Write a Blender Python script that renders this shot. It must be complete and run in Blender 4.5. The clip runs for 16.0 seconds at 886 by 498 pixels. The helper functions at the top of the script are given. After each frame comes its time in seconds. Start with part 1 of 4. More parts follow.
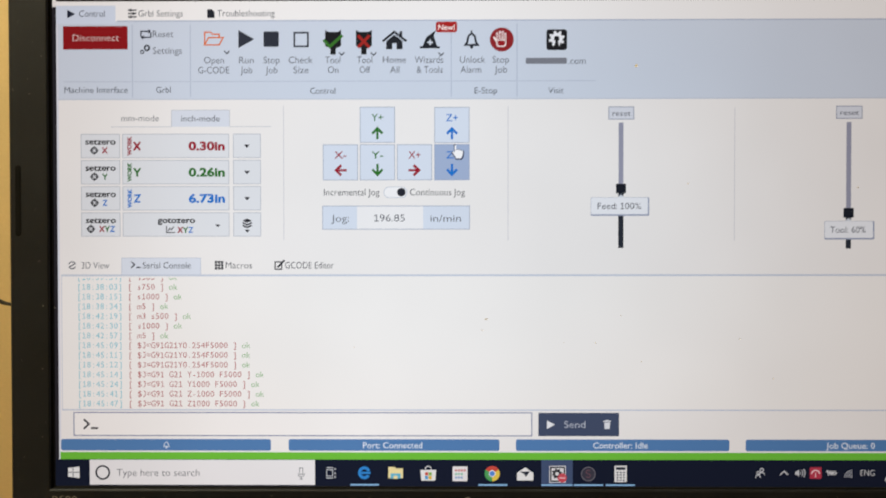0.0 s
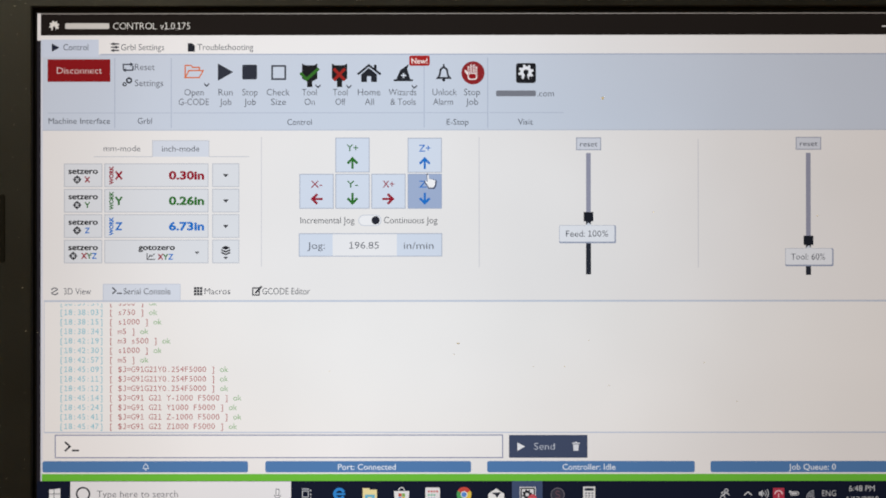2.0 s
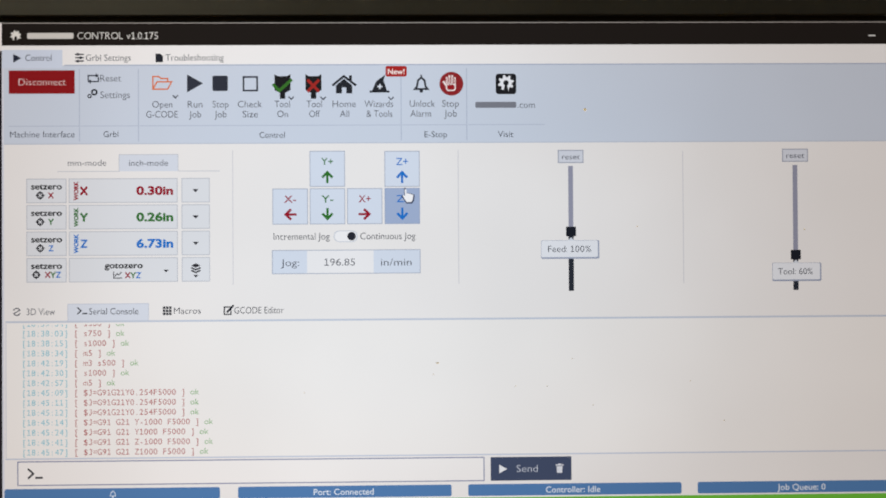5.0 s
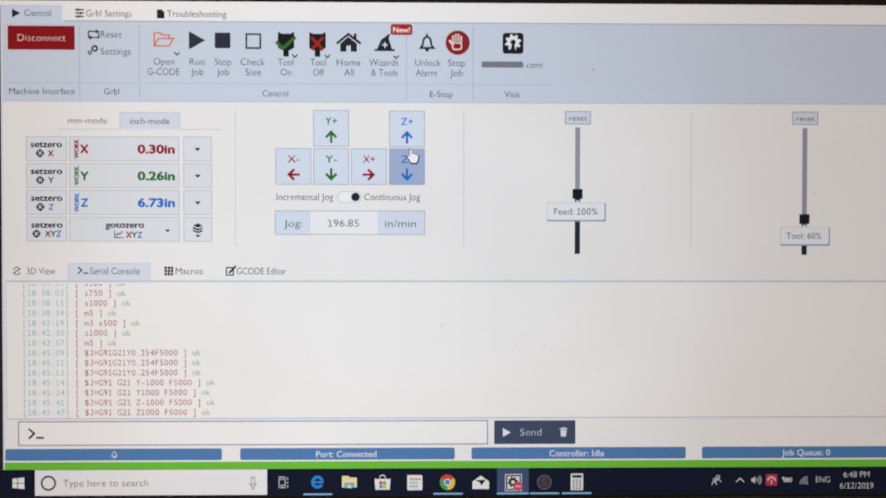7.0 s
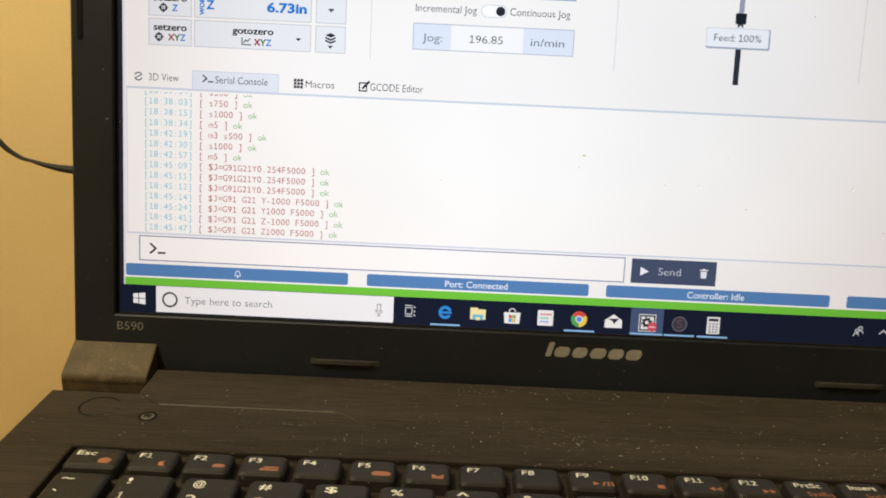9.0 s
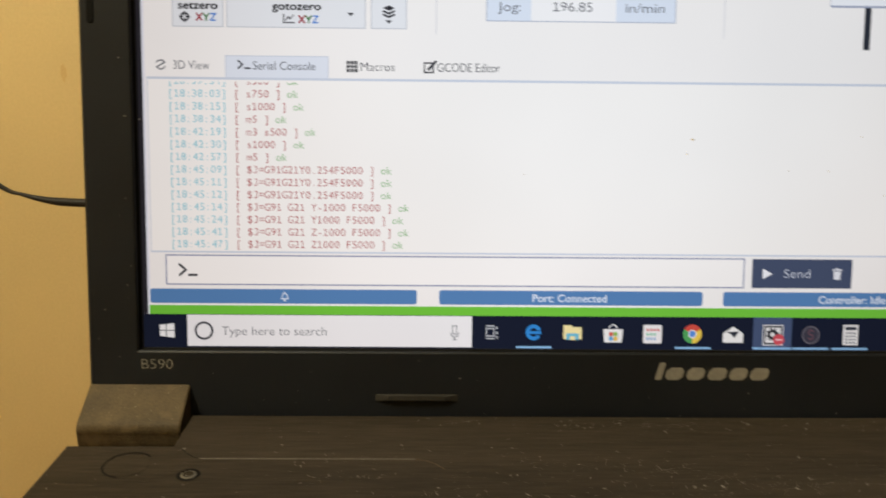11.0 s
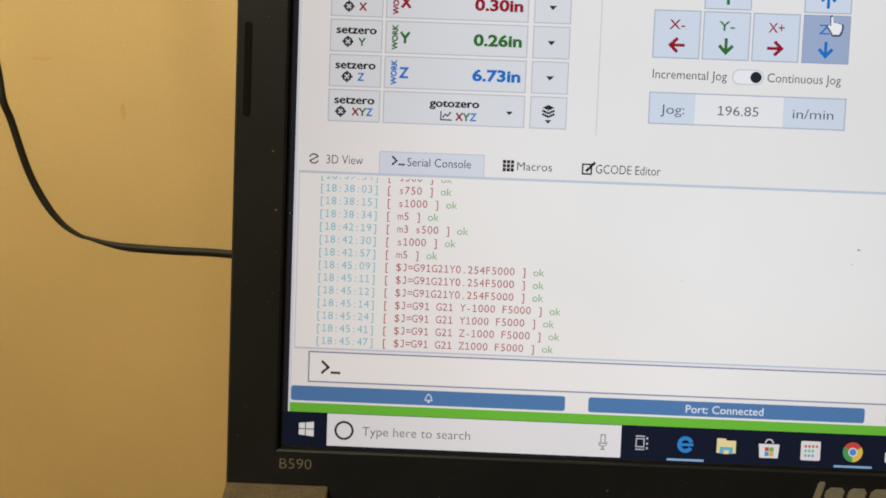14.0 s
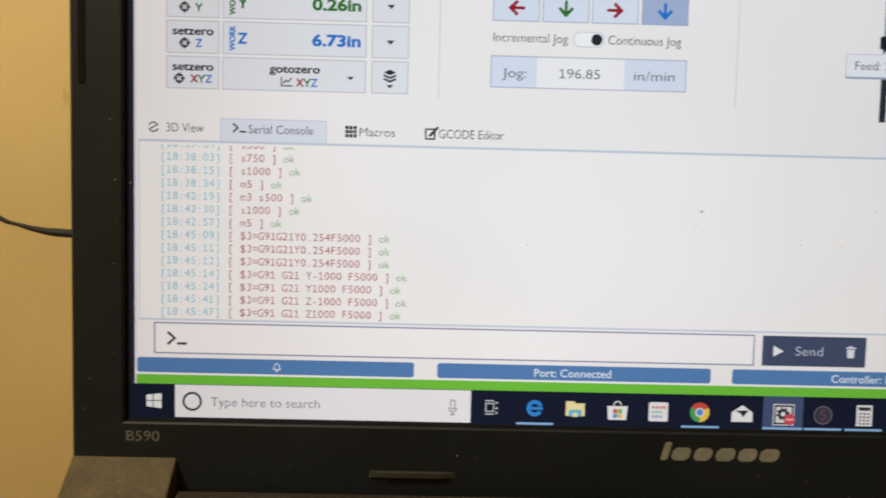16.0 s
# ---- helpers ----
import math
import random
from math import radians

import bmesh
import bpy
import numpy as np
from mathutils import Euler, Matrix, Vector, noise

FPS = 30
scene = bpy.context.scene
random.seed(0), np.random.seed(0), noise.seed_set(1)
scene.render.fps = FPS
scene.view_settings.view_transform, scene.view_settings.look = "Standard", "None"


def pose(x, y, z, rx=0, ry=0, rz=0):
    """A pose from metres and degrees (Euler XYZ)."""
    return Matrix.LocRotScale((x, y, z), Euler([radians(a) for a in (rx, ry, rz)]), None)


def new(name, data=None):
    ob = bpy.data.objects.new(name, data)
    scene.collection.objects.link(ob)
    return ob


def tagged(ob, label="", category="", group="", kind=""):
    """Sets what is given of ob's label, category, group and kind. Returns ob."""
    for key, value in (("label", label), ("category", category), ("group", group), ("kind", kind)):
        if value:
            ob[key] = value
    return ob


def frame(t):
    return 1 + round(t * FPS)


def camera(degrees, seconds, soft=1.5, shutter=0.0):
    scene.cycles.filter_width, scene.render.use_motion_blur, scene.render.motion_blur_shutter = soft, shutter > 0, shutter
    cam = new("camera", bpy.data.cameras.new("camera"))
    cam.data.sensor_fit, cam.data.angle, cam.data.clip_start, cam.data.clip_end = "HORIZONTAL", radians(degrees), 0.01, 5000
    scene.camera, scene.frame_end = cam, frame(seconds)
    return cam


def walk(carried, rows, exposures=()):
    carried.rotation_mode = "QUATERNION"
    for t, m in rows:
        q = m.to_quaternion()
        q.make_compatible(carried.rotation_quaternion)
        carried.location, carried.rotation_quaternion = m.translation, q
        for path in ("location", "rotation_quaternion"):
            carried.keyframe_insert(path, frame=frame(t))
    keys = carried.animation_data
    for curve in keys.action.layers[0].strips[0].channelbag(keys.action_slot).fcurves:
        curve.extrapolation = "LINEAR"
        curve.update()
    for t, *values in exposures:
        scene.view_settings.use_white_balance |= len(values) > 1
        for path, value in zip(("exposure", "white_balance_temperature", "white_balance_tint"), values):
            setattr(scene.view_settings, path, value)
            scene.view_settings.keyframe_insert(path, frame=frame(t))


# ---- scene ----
# Screen space: x right, y away from the viewer, z up, origin at the display's lower left corner; the lid leans back 10 degrees.
cam = camera(58.0, 16.0, soft=1.8, shutter=0.5)
DESK = 0.75
LID = pose(0, 0, DESK + 0.0446, -10, 0, 0)
ROWS = [
    (0.0, 0.15017, -0.30449, 0.09493, 89.194, 0.045, 0.437),
    (0.5, 0.15743, -0.31035, 0.10155, 89.332, 0.421, 0.809),
    (1.0, 0.15825, -0.31339, 0.09869, 90.311, 0.311, 0.932),
    (1.5, 0.16037, -0.3106, 0.09975, 90.076, 0.499, 0.43),
    (2.0, 0.15885, -0.31351, 0.10007, 90.167, 0.044, 0.081),
    (2.5, 0.15805, -0.31281, 0.099, 90.703, -0.174, -0.458),
    (3.0, 0.15865, -0.31062, 0.10253, 90.508, -0.004, -0.613),
    (3.5, 0.1569, -0.31454, 0.10419, 90.586, -0.243, -0.366),
    (6.0, 0.16438, -0.29742, 0.10264, 90.011, 0.637, -1.267),
    (6.5, 0.16291, -0.29751, 0.1006, 89.307, 0.291, -1.096),
    (7.0, 0.15972, -0.30041, 0.09696, 89.207, -0.06, -0.972),
    (7.5, 0.16287, -0.29253, 0.08547, 88.301, -0.159, -0.652),
    (8.0, 0.1696, -0.28742, 0.07459, 86.224, 0.879, -0.541),
    (8.5, 0.13122, -0.28463, 0.06362, 83.399, -2.033, -0.035),
    (8.7, 0.12256, -0.28802, 0.06699, 82.33, -2.794, 0.337),
    (10.8, 0.09208, -0.24372, 0.05197, 84.683, -0.057, -0.863),
    (11.0, 0.08574, -0.24097, 0.05297, 84.666, -0.504, -0.902),
    (11.5, 0.05906, -0.23201, 0.06927, 85.003, -1.87, -0.786),
    (12.0, 0.05621, -0.23473, 0.06319, 85.513, -2.142, -0.982),
    (12.5, 0.06582, -0.23262, 0.06368, 85.664, -2.05, -1.206),
    (13.0, 0.05874, -0.2295, 0.06113, 85.131, -2.414, -0.705),
    (13.5, 0.05082, -0.23141, 0.07459, 86.026, -2.364, 0.061),
    (14.0, 0.04698, -0.23222, 0.07227, 86.899, -2.181, 0.757),
    (14.5, 0.05675, -0.22915, 0.0696, 87.113, -2.083, 0.602),
    (15.0, 0.06132, -0.23416, 0.06889, 86.855, -1.476, 0.223),
    (15.5, 0.07067, -0.22939, 0.06641, 86.032, -1.428, -0.186),
    (16.0, 0.08598, -0.23131, 0.06757, 86.0, -1.387, -0.783),
]
EXPOSURES = [(0.0, -0.02), (0.5, 0.01), (1.5, -0.02), (3.5, -0.06), (7.0, -0.06), (7.6, -0.05), (8.0, -0.02), (8.5, 0.25), (8.7, 0.24), (11.0, 0.02), (12.5, -0.03), (13.5, 0.0), (14.0, -0.13), (15.0, -0.10), (15.5, -0.03), (16.0, -0.06)]
walk(cam, [(t, LID @ pose(x, y, z, rx, ry, rz)) for t, x, y, z, rx, ry, rz in ROWS], EXPOSURES)

# ---- light ----
world = bpy.data.worlds.new("dim_room")
scene.world = world
world.use_nodes = True
world.node_tree.nodes["Background"].inputs[0].default_value = (1.0, 0.86, 0.68, 1)
world.node_tree.nodes["Background"].inputs[1].default_value = 0.02

# unseen lamp, added overhead as the room's source of light
LAMP_AT = (-0.55, -0.35, 1.95)
lamp_data = bpy.data.lights.new("added_bulb", "POINT")
lamp_data.shadow_soft_size, lamp_data.energy, lamp_data.color = 0.15, 92.0, (0.96, 0.86, 0.60)
new("added_bulb", lamp_data).matrix_world = pose(*LAMP_AT)


# ---- materials ----
def lin(c):
    return tuple((v / 255 / 12.92) if v / 255 <= 0.04045 else ((v / 255 + 0.055) / 1.055) ** 2.4 for v in c)


def surface(name, colour, rough=0.5, vary=0.15, scale=60.0, bump=0.1, fine=900.0, stretch=(1, 1, 1), metal=0.0, spots=None, spec=0.5):
    """A solid with variation at two scales, fine relief, and optional pale spots."""
    m = bpy.data.materials.new(name)
    m.use_nodes = True
    nt = m.node_tree
    b = nt.nodes["Principled BSDF"]
    b.inputs["Roughness"].default_value, b.inputs["Metallic"].default_value = rough, metal
    b.inputs["Specular IOR Level"].default_value = spec
    co = nt.nodes.new("ShaderNodeTexCoord")
    mp = nt.nodes.new("ShaderNodeMapping")
    mp.inputs["Scale"].default_value = stretch
    nt.links.new(co.outputs["Object"], mp.inputs["Vector"])
    big, small = nt.nodes.new("ShaderNodeTexNoise"), nt.nodes.new("ShaderNodeTexNoise")
    for n, s, d in ((big, scale, 4.0), (small, fine, 3.0)):
        n.inputs["Scale"].default_value, n.inputs["Detail"].default_value = s, d
        nt.links.new(mp.outputs["Vector"], n.inputs["Vector"])
    add = nt.nodes.new("ShaderNodeMath")
    add.operation = "ADD"
    nt.links.new(big.outputs[0], add.inputs[0])
    nt.links.new(small.outputs[0], add.inputs[1])
    rmp = nt.nodes.new("ShaderNodeMapRange")
    rmp.inputs["From Min"].default_value, rmp.inputs["From Max"].default_value = 0.6, 1.4
    rmp.inputs["To Min"].default_value, rmp.inputs["To Max"].default_value = 1 - vary, 1 + vary
    nt.links.new(add.outputs[0], rmp.inputs["Value"])
    mul = nt.nodes.new("ShaderNodeVectorMath")
    mul.operation = "SCALE"
    mul.inputs[0].default_value = colour
    nt.links.new(rmp.outputs[0], mul.inputs["Scale"])
    out = mul.outputs[0]
    if spots:
        sn = nt.nodes.new("ShaderNodeTexNoise")
        sn.inputs["Scale"].default_value, sn.inputs["Detail"].default_value = spots[0], 2.0
        nt.links.new(co.outputs["Object"], sn.inputs["Vector"])
        sr = nt.nodes.new("ShaderNodeMapRange")
        sr.inputs["From Min"].default_value, sr.inputs["From Max"].default_value = spots[1], spots[1] + 0.12
        nt.links.new(sn.outputs[0], sr.inputs["Value"])
        mix = nt.nodes.new("ShaderNodeMix")
        mix.data_type = "RGBA"
        nt.links.new(sr.outputs[0], mix.inputs[0])
        nt.links.new(out, mix.inputs[6])
        mix.inputs[7].default_value = (*spots[2], 1)
        out = mix.outputs[2]
    nt.links.new(out, b.inputs["Base Color"])
    rr = nt.nodes.new("ShaderNodeMapRange")
    rr.inputs["To Min"].default_value, rr.inputs["To Max"].default_value = max(0.02, rough - 0.1), min(1, rough + 0.1)
    nt.links.new(big.outputs[0], rr.inputs["Value"])
    nt.links.new(rr.outputs[0], b.inputs["Roughness"])
    if bump:
        bp = nt.nodes.new("ShaderNodeBump")
        bp.inputs["Strength"].default_value, bp.inputs["Distance"].default_value = bump, 0.0004
        nt.links.new(small.outputs[0], bp.inputs["Height"])
        nt.links.new(bp.outputs[0], b.inputs["Normal"])
    return m


LIT = {}
MID_WHITE, RIM_WHITE = (0.982, 1.0, 1.004), (1.07, 0.995, 0.935)


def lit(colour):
    """The glowing picture element of a display in one colour, slightly mottled; viewing-angle falloff is painted into
    its emission, weakest at its sides.
    """
    if colour not in LIT:
        m = bpy.data.materials.new("display_colour")
        m.use_nodes = True
        nt = m.node_tree
        nt.nodes.clear()
        out, em = nt.nodes.new("ShaderNodeOutputMaterial"), nt.nodes.new("ShaderNodeEmission")
        co, no, mr = nt.nodes.new("ShaderNodeTexCoord"), nt.nodes.new("ShaderNodeTexNoise"), nt.nodes.new("ShaderNodeMapRange")
        no.inputs["Scale"].default_value, no.inputs["Detail"].default_value = 14.0, 2.0
        mr.inputs["To Min"].default_value, mr.inputs["To Max"].default_value = 0.86, 0.98
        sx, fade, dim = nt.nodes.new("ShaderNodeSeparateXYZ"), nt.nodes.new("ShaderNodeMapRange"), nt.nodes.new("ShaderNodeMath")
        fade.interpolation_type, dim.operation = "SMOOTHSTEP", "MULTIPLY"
        # dimming by position, painted to stand in for falloff with viewing angle
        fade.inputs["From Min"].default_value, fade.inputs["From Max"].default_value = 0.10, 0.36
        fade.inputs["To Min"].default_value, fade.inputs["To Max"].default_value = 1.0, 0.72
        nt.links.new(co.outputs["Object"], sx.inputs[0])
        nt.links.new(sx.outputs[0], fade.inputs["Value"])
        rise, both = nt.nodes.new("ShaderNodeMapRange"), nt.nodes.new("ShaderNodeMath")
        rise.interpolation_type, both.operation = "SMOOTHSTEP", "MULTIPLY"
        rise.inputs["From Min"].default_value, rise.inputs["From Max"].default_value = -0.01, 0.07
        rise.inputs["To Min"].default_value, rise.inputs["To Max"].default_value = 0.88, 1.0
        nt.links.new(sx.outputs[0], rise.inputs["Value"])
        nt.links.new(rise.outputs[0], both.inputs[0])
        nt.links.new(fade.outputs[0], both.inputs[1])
        nt.links.new(co.outputs["Object"], no.inputs["Vector"])
        nt.links.new(no.outputs[0], mr.inputs["Value"])
        # cool bright middle and warm weak rim, painted in for the viewing angle
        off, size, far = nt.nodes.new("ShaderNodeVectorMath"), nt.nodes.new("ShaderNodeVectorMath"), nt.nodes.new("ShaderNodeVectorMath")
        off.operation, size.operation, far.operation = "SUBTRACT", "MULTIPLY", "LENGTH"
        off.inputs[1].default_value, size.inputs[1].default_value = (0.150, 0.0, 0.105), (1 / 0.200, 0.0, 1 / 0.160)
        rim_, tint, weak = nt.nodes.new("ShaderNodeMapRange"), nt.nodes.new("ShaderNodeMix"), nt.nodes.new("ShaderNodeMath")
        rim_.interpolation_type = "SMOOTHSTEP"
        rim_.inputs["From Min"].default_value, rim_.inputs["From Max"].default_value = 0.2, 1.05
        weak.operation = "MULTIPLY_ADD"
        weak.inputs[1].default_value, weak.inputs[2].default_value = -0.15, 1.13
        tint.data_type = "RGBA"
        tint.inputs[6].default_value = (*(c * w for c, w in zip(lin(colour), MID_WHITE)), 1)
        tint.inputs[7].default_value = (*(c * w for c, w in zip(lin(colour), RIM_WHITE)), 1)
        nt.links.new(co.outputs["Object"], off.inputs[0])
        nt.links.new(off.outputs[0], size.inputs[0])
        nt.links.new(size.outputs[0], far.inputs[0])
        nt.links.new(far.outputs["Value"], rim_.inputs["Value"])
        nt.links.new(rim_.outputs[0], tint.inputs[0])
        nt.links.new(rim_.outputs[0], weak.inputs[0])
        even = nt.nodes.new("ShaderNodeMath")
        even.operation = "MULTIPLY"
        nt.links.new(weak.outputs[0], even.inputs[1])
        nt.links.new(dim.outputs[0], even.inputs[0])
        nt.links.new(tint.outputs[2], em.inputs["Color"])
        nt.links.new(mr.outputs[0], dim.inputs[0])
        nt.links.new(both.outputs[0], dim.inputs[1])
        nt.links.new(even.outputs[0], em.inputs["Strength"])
        nt.links.new(em.outputs[0], out.inputs["Surface"])
        LIT[colour] = m
    return LIT[colour]


BEZEL = surface("black_bezel_plastic", (0.0060, 0.0076, 0.0104), 0.5, 0.25, 30, 0.12, 2500, spec=0.22)
DECK = surface("brushed_black_deck", (0.0230, 0.0177, 0.0124), 0.7, 0.5, 70, 0.4, 1500, (0.06, 1, 1), spec=0.06)
HINGE = surface("dusty_hinge_plastic", (0.056, 0.0405, 0.0205), 0.6, 0.6, 110, 0.3, 2200, spec=0.12, spots=(170, 0.56, (0.076, 0.054, 0.028)))
KEYCAP = surface("black_keycap_plastic", (0.0092, 0.0076, 0.0054), 0.58, 0.3, 90, 0.2, 3000, spec=0.22)
GROOVE = surface("dark_groove", (0.0025, 0.0023, 0.002), 0.8, 0.1, 100, 0, spec=0.1)
# pale tone that paints a glint on the trim groove and button sign
GLINT = surface("pale_groove_glint", (0.062, 0.054, 0.038), 0.45, 0.3, 200, 0)
RUBBER = surface("soft_black_rubber", (0.024, 0.022, 0.019), 0.7, 0.2, 200, 0.2, spec=0.15)
SILVER = surface("silver_print", (0.21, 0.20, 0.175), 0.45, 0.2, 300, 0, metal=0.2)
DULL_PRINT = surface("dull_grey_print", (0.20, 0.19, 0.16), 0.5, 0.15, 300, 0)
LEGEND = surface("white_key_print", (0.48, 0.46, 0.39), 0.6, 0.1, 500, 0)
ORANGE = surface("orange_key_print", (0.175, 0.060, 0.019), 0.6, 0.15, 500, 0)
LINT = surface("pale_lint", (0.33, 0.31, 0.26), 0.9, 0.3, 800, 0)
CABLE = surface("black_cable_sheath", (0.010, 0.009, 0.008), 0.6, 0.2, 200, 0.1, spec=0.25)
WALL = surface("yellow_wall_paint", (0.535, 0.412, 0.194), 0.7, 0.07, 5, 0.06, 260, spots=(3.2, 0.62, (0.470, 0.362, 0.170)))
PLASTER = surface("white_ceiling_paint", (0.74, 0.70, 0.62), 0.85, 0.06, 5, 0.1, 200)
FLOOR = surface("brown_floor_boards", (0.22, 0.13, 0.07), 0.5, 0.3, 8, 0.2, 90, (1, 0.1, 1))
WOOD = surface("varnished_table_wood", (0.26, 0.15, 0.075), 0.4, 0.3, 20, 0.15, 240, (0.1, 1, 1))
METAL = surface("white_lamp_enamel", (0.7, 0.68, 0.62), 0.35, 0.05, 20, 0)


# ---- mesh helpers ----
def link(name, bm, material, parent=None, label="", m=None, smooth=False):
    me = bpy.data.meshes.new(name)
    bmesh.ops.recalc_face_normals(bm, faces=bm.faces)
    bm.to_mesh(me)
    bm.free()
    me.materials.append(material)
    if smooth:
        for p in me.polygons:
            p.use_smooth = True
    ob = new(name, me)
    if parent:
        ob.parent = parent
    if m is not None:
        ob.matrix_basis = m
    if label:
        tagged(ob, label)
    return ob


def part(name, bm, material, parent, label="", m=None, smooth=False):
    return link(name, bm, material, parent, label, m, smooth)


def box(x0, x1, y0, y1, z0, z1, bevel=0.0, bm=None, seg=2):
    bm = bm or bmesh.new()
    r = bmesh.ops.create_cube(bm, size=1.0)
    vs = r["verts"]
    for v in vs:
        v.co = Vector((x0 + (v.co.x + 0.5) * (x1 - x0), y0 + (v.co.y + 0.5) * (y1 - y0), z0 + (v.co.z + 0.5) * (z1 - z0)))
    if bevel:
        es = list({e for v in vs for e in v.link_edges})
        bmesh.ops.bevel(bm, geom=es, offset=bevel, segments=seg, affect="EDGES", profile=0.5)
    return bm


def outline(w, d, r, n=4):
    """A rounded rectangle about the origin, anticlockwise."""
    pts = []
    for cx, cy, a0 in ((w / 2 - r, d / 2 - r, 0), (-w / 2 + r, d / 2 - r, 90), (-w / 2 + r, -d / 2 + r, 180), (w / 2 - r, -d / 2 + r, 270)):
        for i in range(n + 1):
            a = radians(a0 + 90 * i / n)
            pts.append((cx + r * math.cos(a), cy + r * math.sin(a)))
    return pts


def loft(loops, bm=None, caps=True):
    """Joins loops of equal length into a skin."""
    bm = bm or bmesh.new()
    rings = [[bm.verts.new(p) for p in loop] for loop in loops]
    for a, b in zip(rings, rings[1:]):
        for i in range(len(a)):
            j = (i + 1) % len(a)
            bm.faces.new((a[i], a[j], b[j], b[i]))
    if caps:
        bm.faces.new(rings[0][::-1])
        bm.faces.new(rings[-1])
    return bm


def steps(xs, ys, top, floor_z, bevel=0.0):
    """A solid over a grid of cells, each with a top height of its own; None leaves the cell out."""
    bm = bmesh.new()
    cache = {}

    def vert(x, y, z):
        k = (round(x, 6), round(y, 6), round(z, 6))
        if k not in cache:
            cache[k] = bm.verts.new(k)
        return cache[k]
    nx, ny = len(xs) - 1, len(ys) - 1

    def height(i, j):
        return top(i, j) if 0 <= i < nx and 0 <= j < ny else None
    for i in range(nx):
        for j in range(ny):
            h = height(i, j)
            if h is None:
                continue
            x0, x1, y0, y1 = xs[i], xs[i + 1], ys[j], ys[j + 1]
            bm.faces.new([vert(x0, y0, h), vert(x1, y0, h), vert(x1, y1, h), vert(x0, y1, h)])
            bm.faces.new([vert(x0, y1, floor_z), vert(x1, y1, floor_z), vert(x1, y0, floor_z), vert(x0, y0, floor_z)])
            for di, dj, a, b in ((-1, 0, (x0, y1), (x0, y0)), (1, 0, (x1, y0), (x1, y1)), (0, -1, (x0, y0), (x1, y0)), (0, 1, (x1, y1), (x0, y1))):
                o = height(i + di, j + dj)
                low = floor_z if o is None else o
                if low < h - 1e-7:
                    bm.faces.new([vert(*a, low), vert(*b, low), vert(*b, h), vert(*a, h)])
    if bevel:
        bmesh.ops.recalc_face_normals(bm, faces=bm.faces)
        es = [e for e in bm.edges if len(e.link_faces) == 2 and e.calc_face_angle() > 0.5]
        bmesh.ops.bevel(bm, geom=es, offset=bevel, segments=2, affect="EDGES", profile=0.5, clamp_overlap=True)
    return bm


def tube(points, radius, n=12, flat=1.0):
    """A round or flattened cord along points."""
    bm = bmesh.new()
    pts = [Vector(p) for p in points]
    loops = []
    for i, p in enumerate(pts):
        t = (pts[min(i + 1, len(pts) - 1)] - pts[max(i - 1, 0)]).normalized()
        a = t.cross(Vector((0, 1, 0))).normalized()
        b = t.cross(a)
        r = radius[i] if isinstance(radius, list) else radius
        loops.append([p + a * r * math.cos(k * math.tau / n) + b * r * flat * math.sin(k * math.tau / n) for k in range(n)])
    return loft(loops, bm)


def spline(pts, n=10):
    """Catmull-Rom points through pts."""
    pts = [Vector(p) for p in pts]
    out = []
    for i in range(len(pts) - 1):
        a, b, c, d = pts[max(i - 1, 0)], pts[i], pts[i + 1], pts[min(i + 2, len(pts) - 1)]
        for k in range(n):
            t = k / n
            out.append(0.5 * (2 * b + (c - a) * t + (2 * a - 5 * b + 4 * c - d) * t * t + (3 * b - a - 3 * c + d) * t ** 3))
    return out + [pts[-1]]


GLYPHS = {}


def glyphs(text, bold=0.0):
    """Outlines of a text in the built-in font as 2D corners and faces, at size 1."""
    if (text, bold) not in GLYPHS:
        cu = bpy.data.curves.new("letters", "FONT")
        cu.body, cu.offset, cu.resolution_u = text, bold, 3
        ob = bpy.data.objects.new("letters", cu)
        me = bpy.data.meshes.new_from_object(ob)
        GLYPHS[text, bold] = ([(v.co.x, v.co.y) for v in me.vertices], [tuple(p.vertices) for p in me.polygons])
        bpy.data.objects.remove(ob)
        bpy.data.meshes.remove(me)
        bpy.data.curves.remove(cu)
    return GLYPHS[text, bold]


CAP = max(y for _, y in glyphs("H")[0])
# figure one and letter J of the console's typewriter face
for b in (0.0, -0.003, -0.005, -0.010, -0.012, 0.008):
    GLYPHS["1", b] = ([(0.20, 0), (0.28, 0), (0.28, CAP), (0.20, CAP), (0.20, CAP * 0.86), (0.06, CAP * 0.74), (0.06, CAP * 0.86), (0.22, CAP), (0.05, 0), (0.43, 0), (0.43, 0.08), (0.05, 0.08)], [(0, 1, 2, 3), (4, 5, 6, 7), (8, 9, 10, 11)])
    GLYPHS["J", b] = ([(0.26, 0.1), (0.34, 0.1), (0.34, CAP), (0.26, CAP), (0.04, 0), (0.30, 0), (0.34, 0.1), (0.04, 0.085), (0.10, CAP), (0.34, CAP), (0.34, CAP - 0.08), (0.10, CAP - 0.08)], [(0, 1, 2, 3), (4, 5, 6, 7), (8, 9, 10, 11)])


def spaced(text, bold):
    """A text set letter by letter, so that its figure one has a flag."""
    def wide(t):
        xs = [x for x, _ in glyphs(t, bold)[0]]
        return max(xs) - min(xs)
    vs, fs, pen = [], [], 0.0
    for ch in text:
        if ch != " ":
            cv, cf = glyphs(ch, bold)
            n, low = len(vs), min(x for x, _ in cv)
            vs += [(x - low + pen, y) for x, y in cv]
            fs += [tuple(i + n for i in f) for f in cf]
            pen += wide(ch) + 0.09
        else:
            pen += 0.28
    return vs, fs


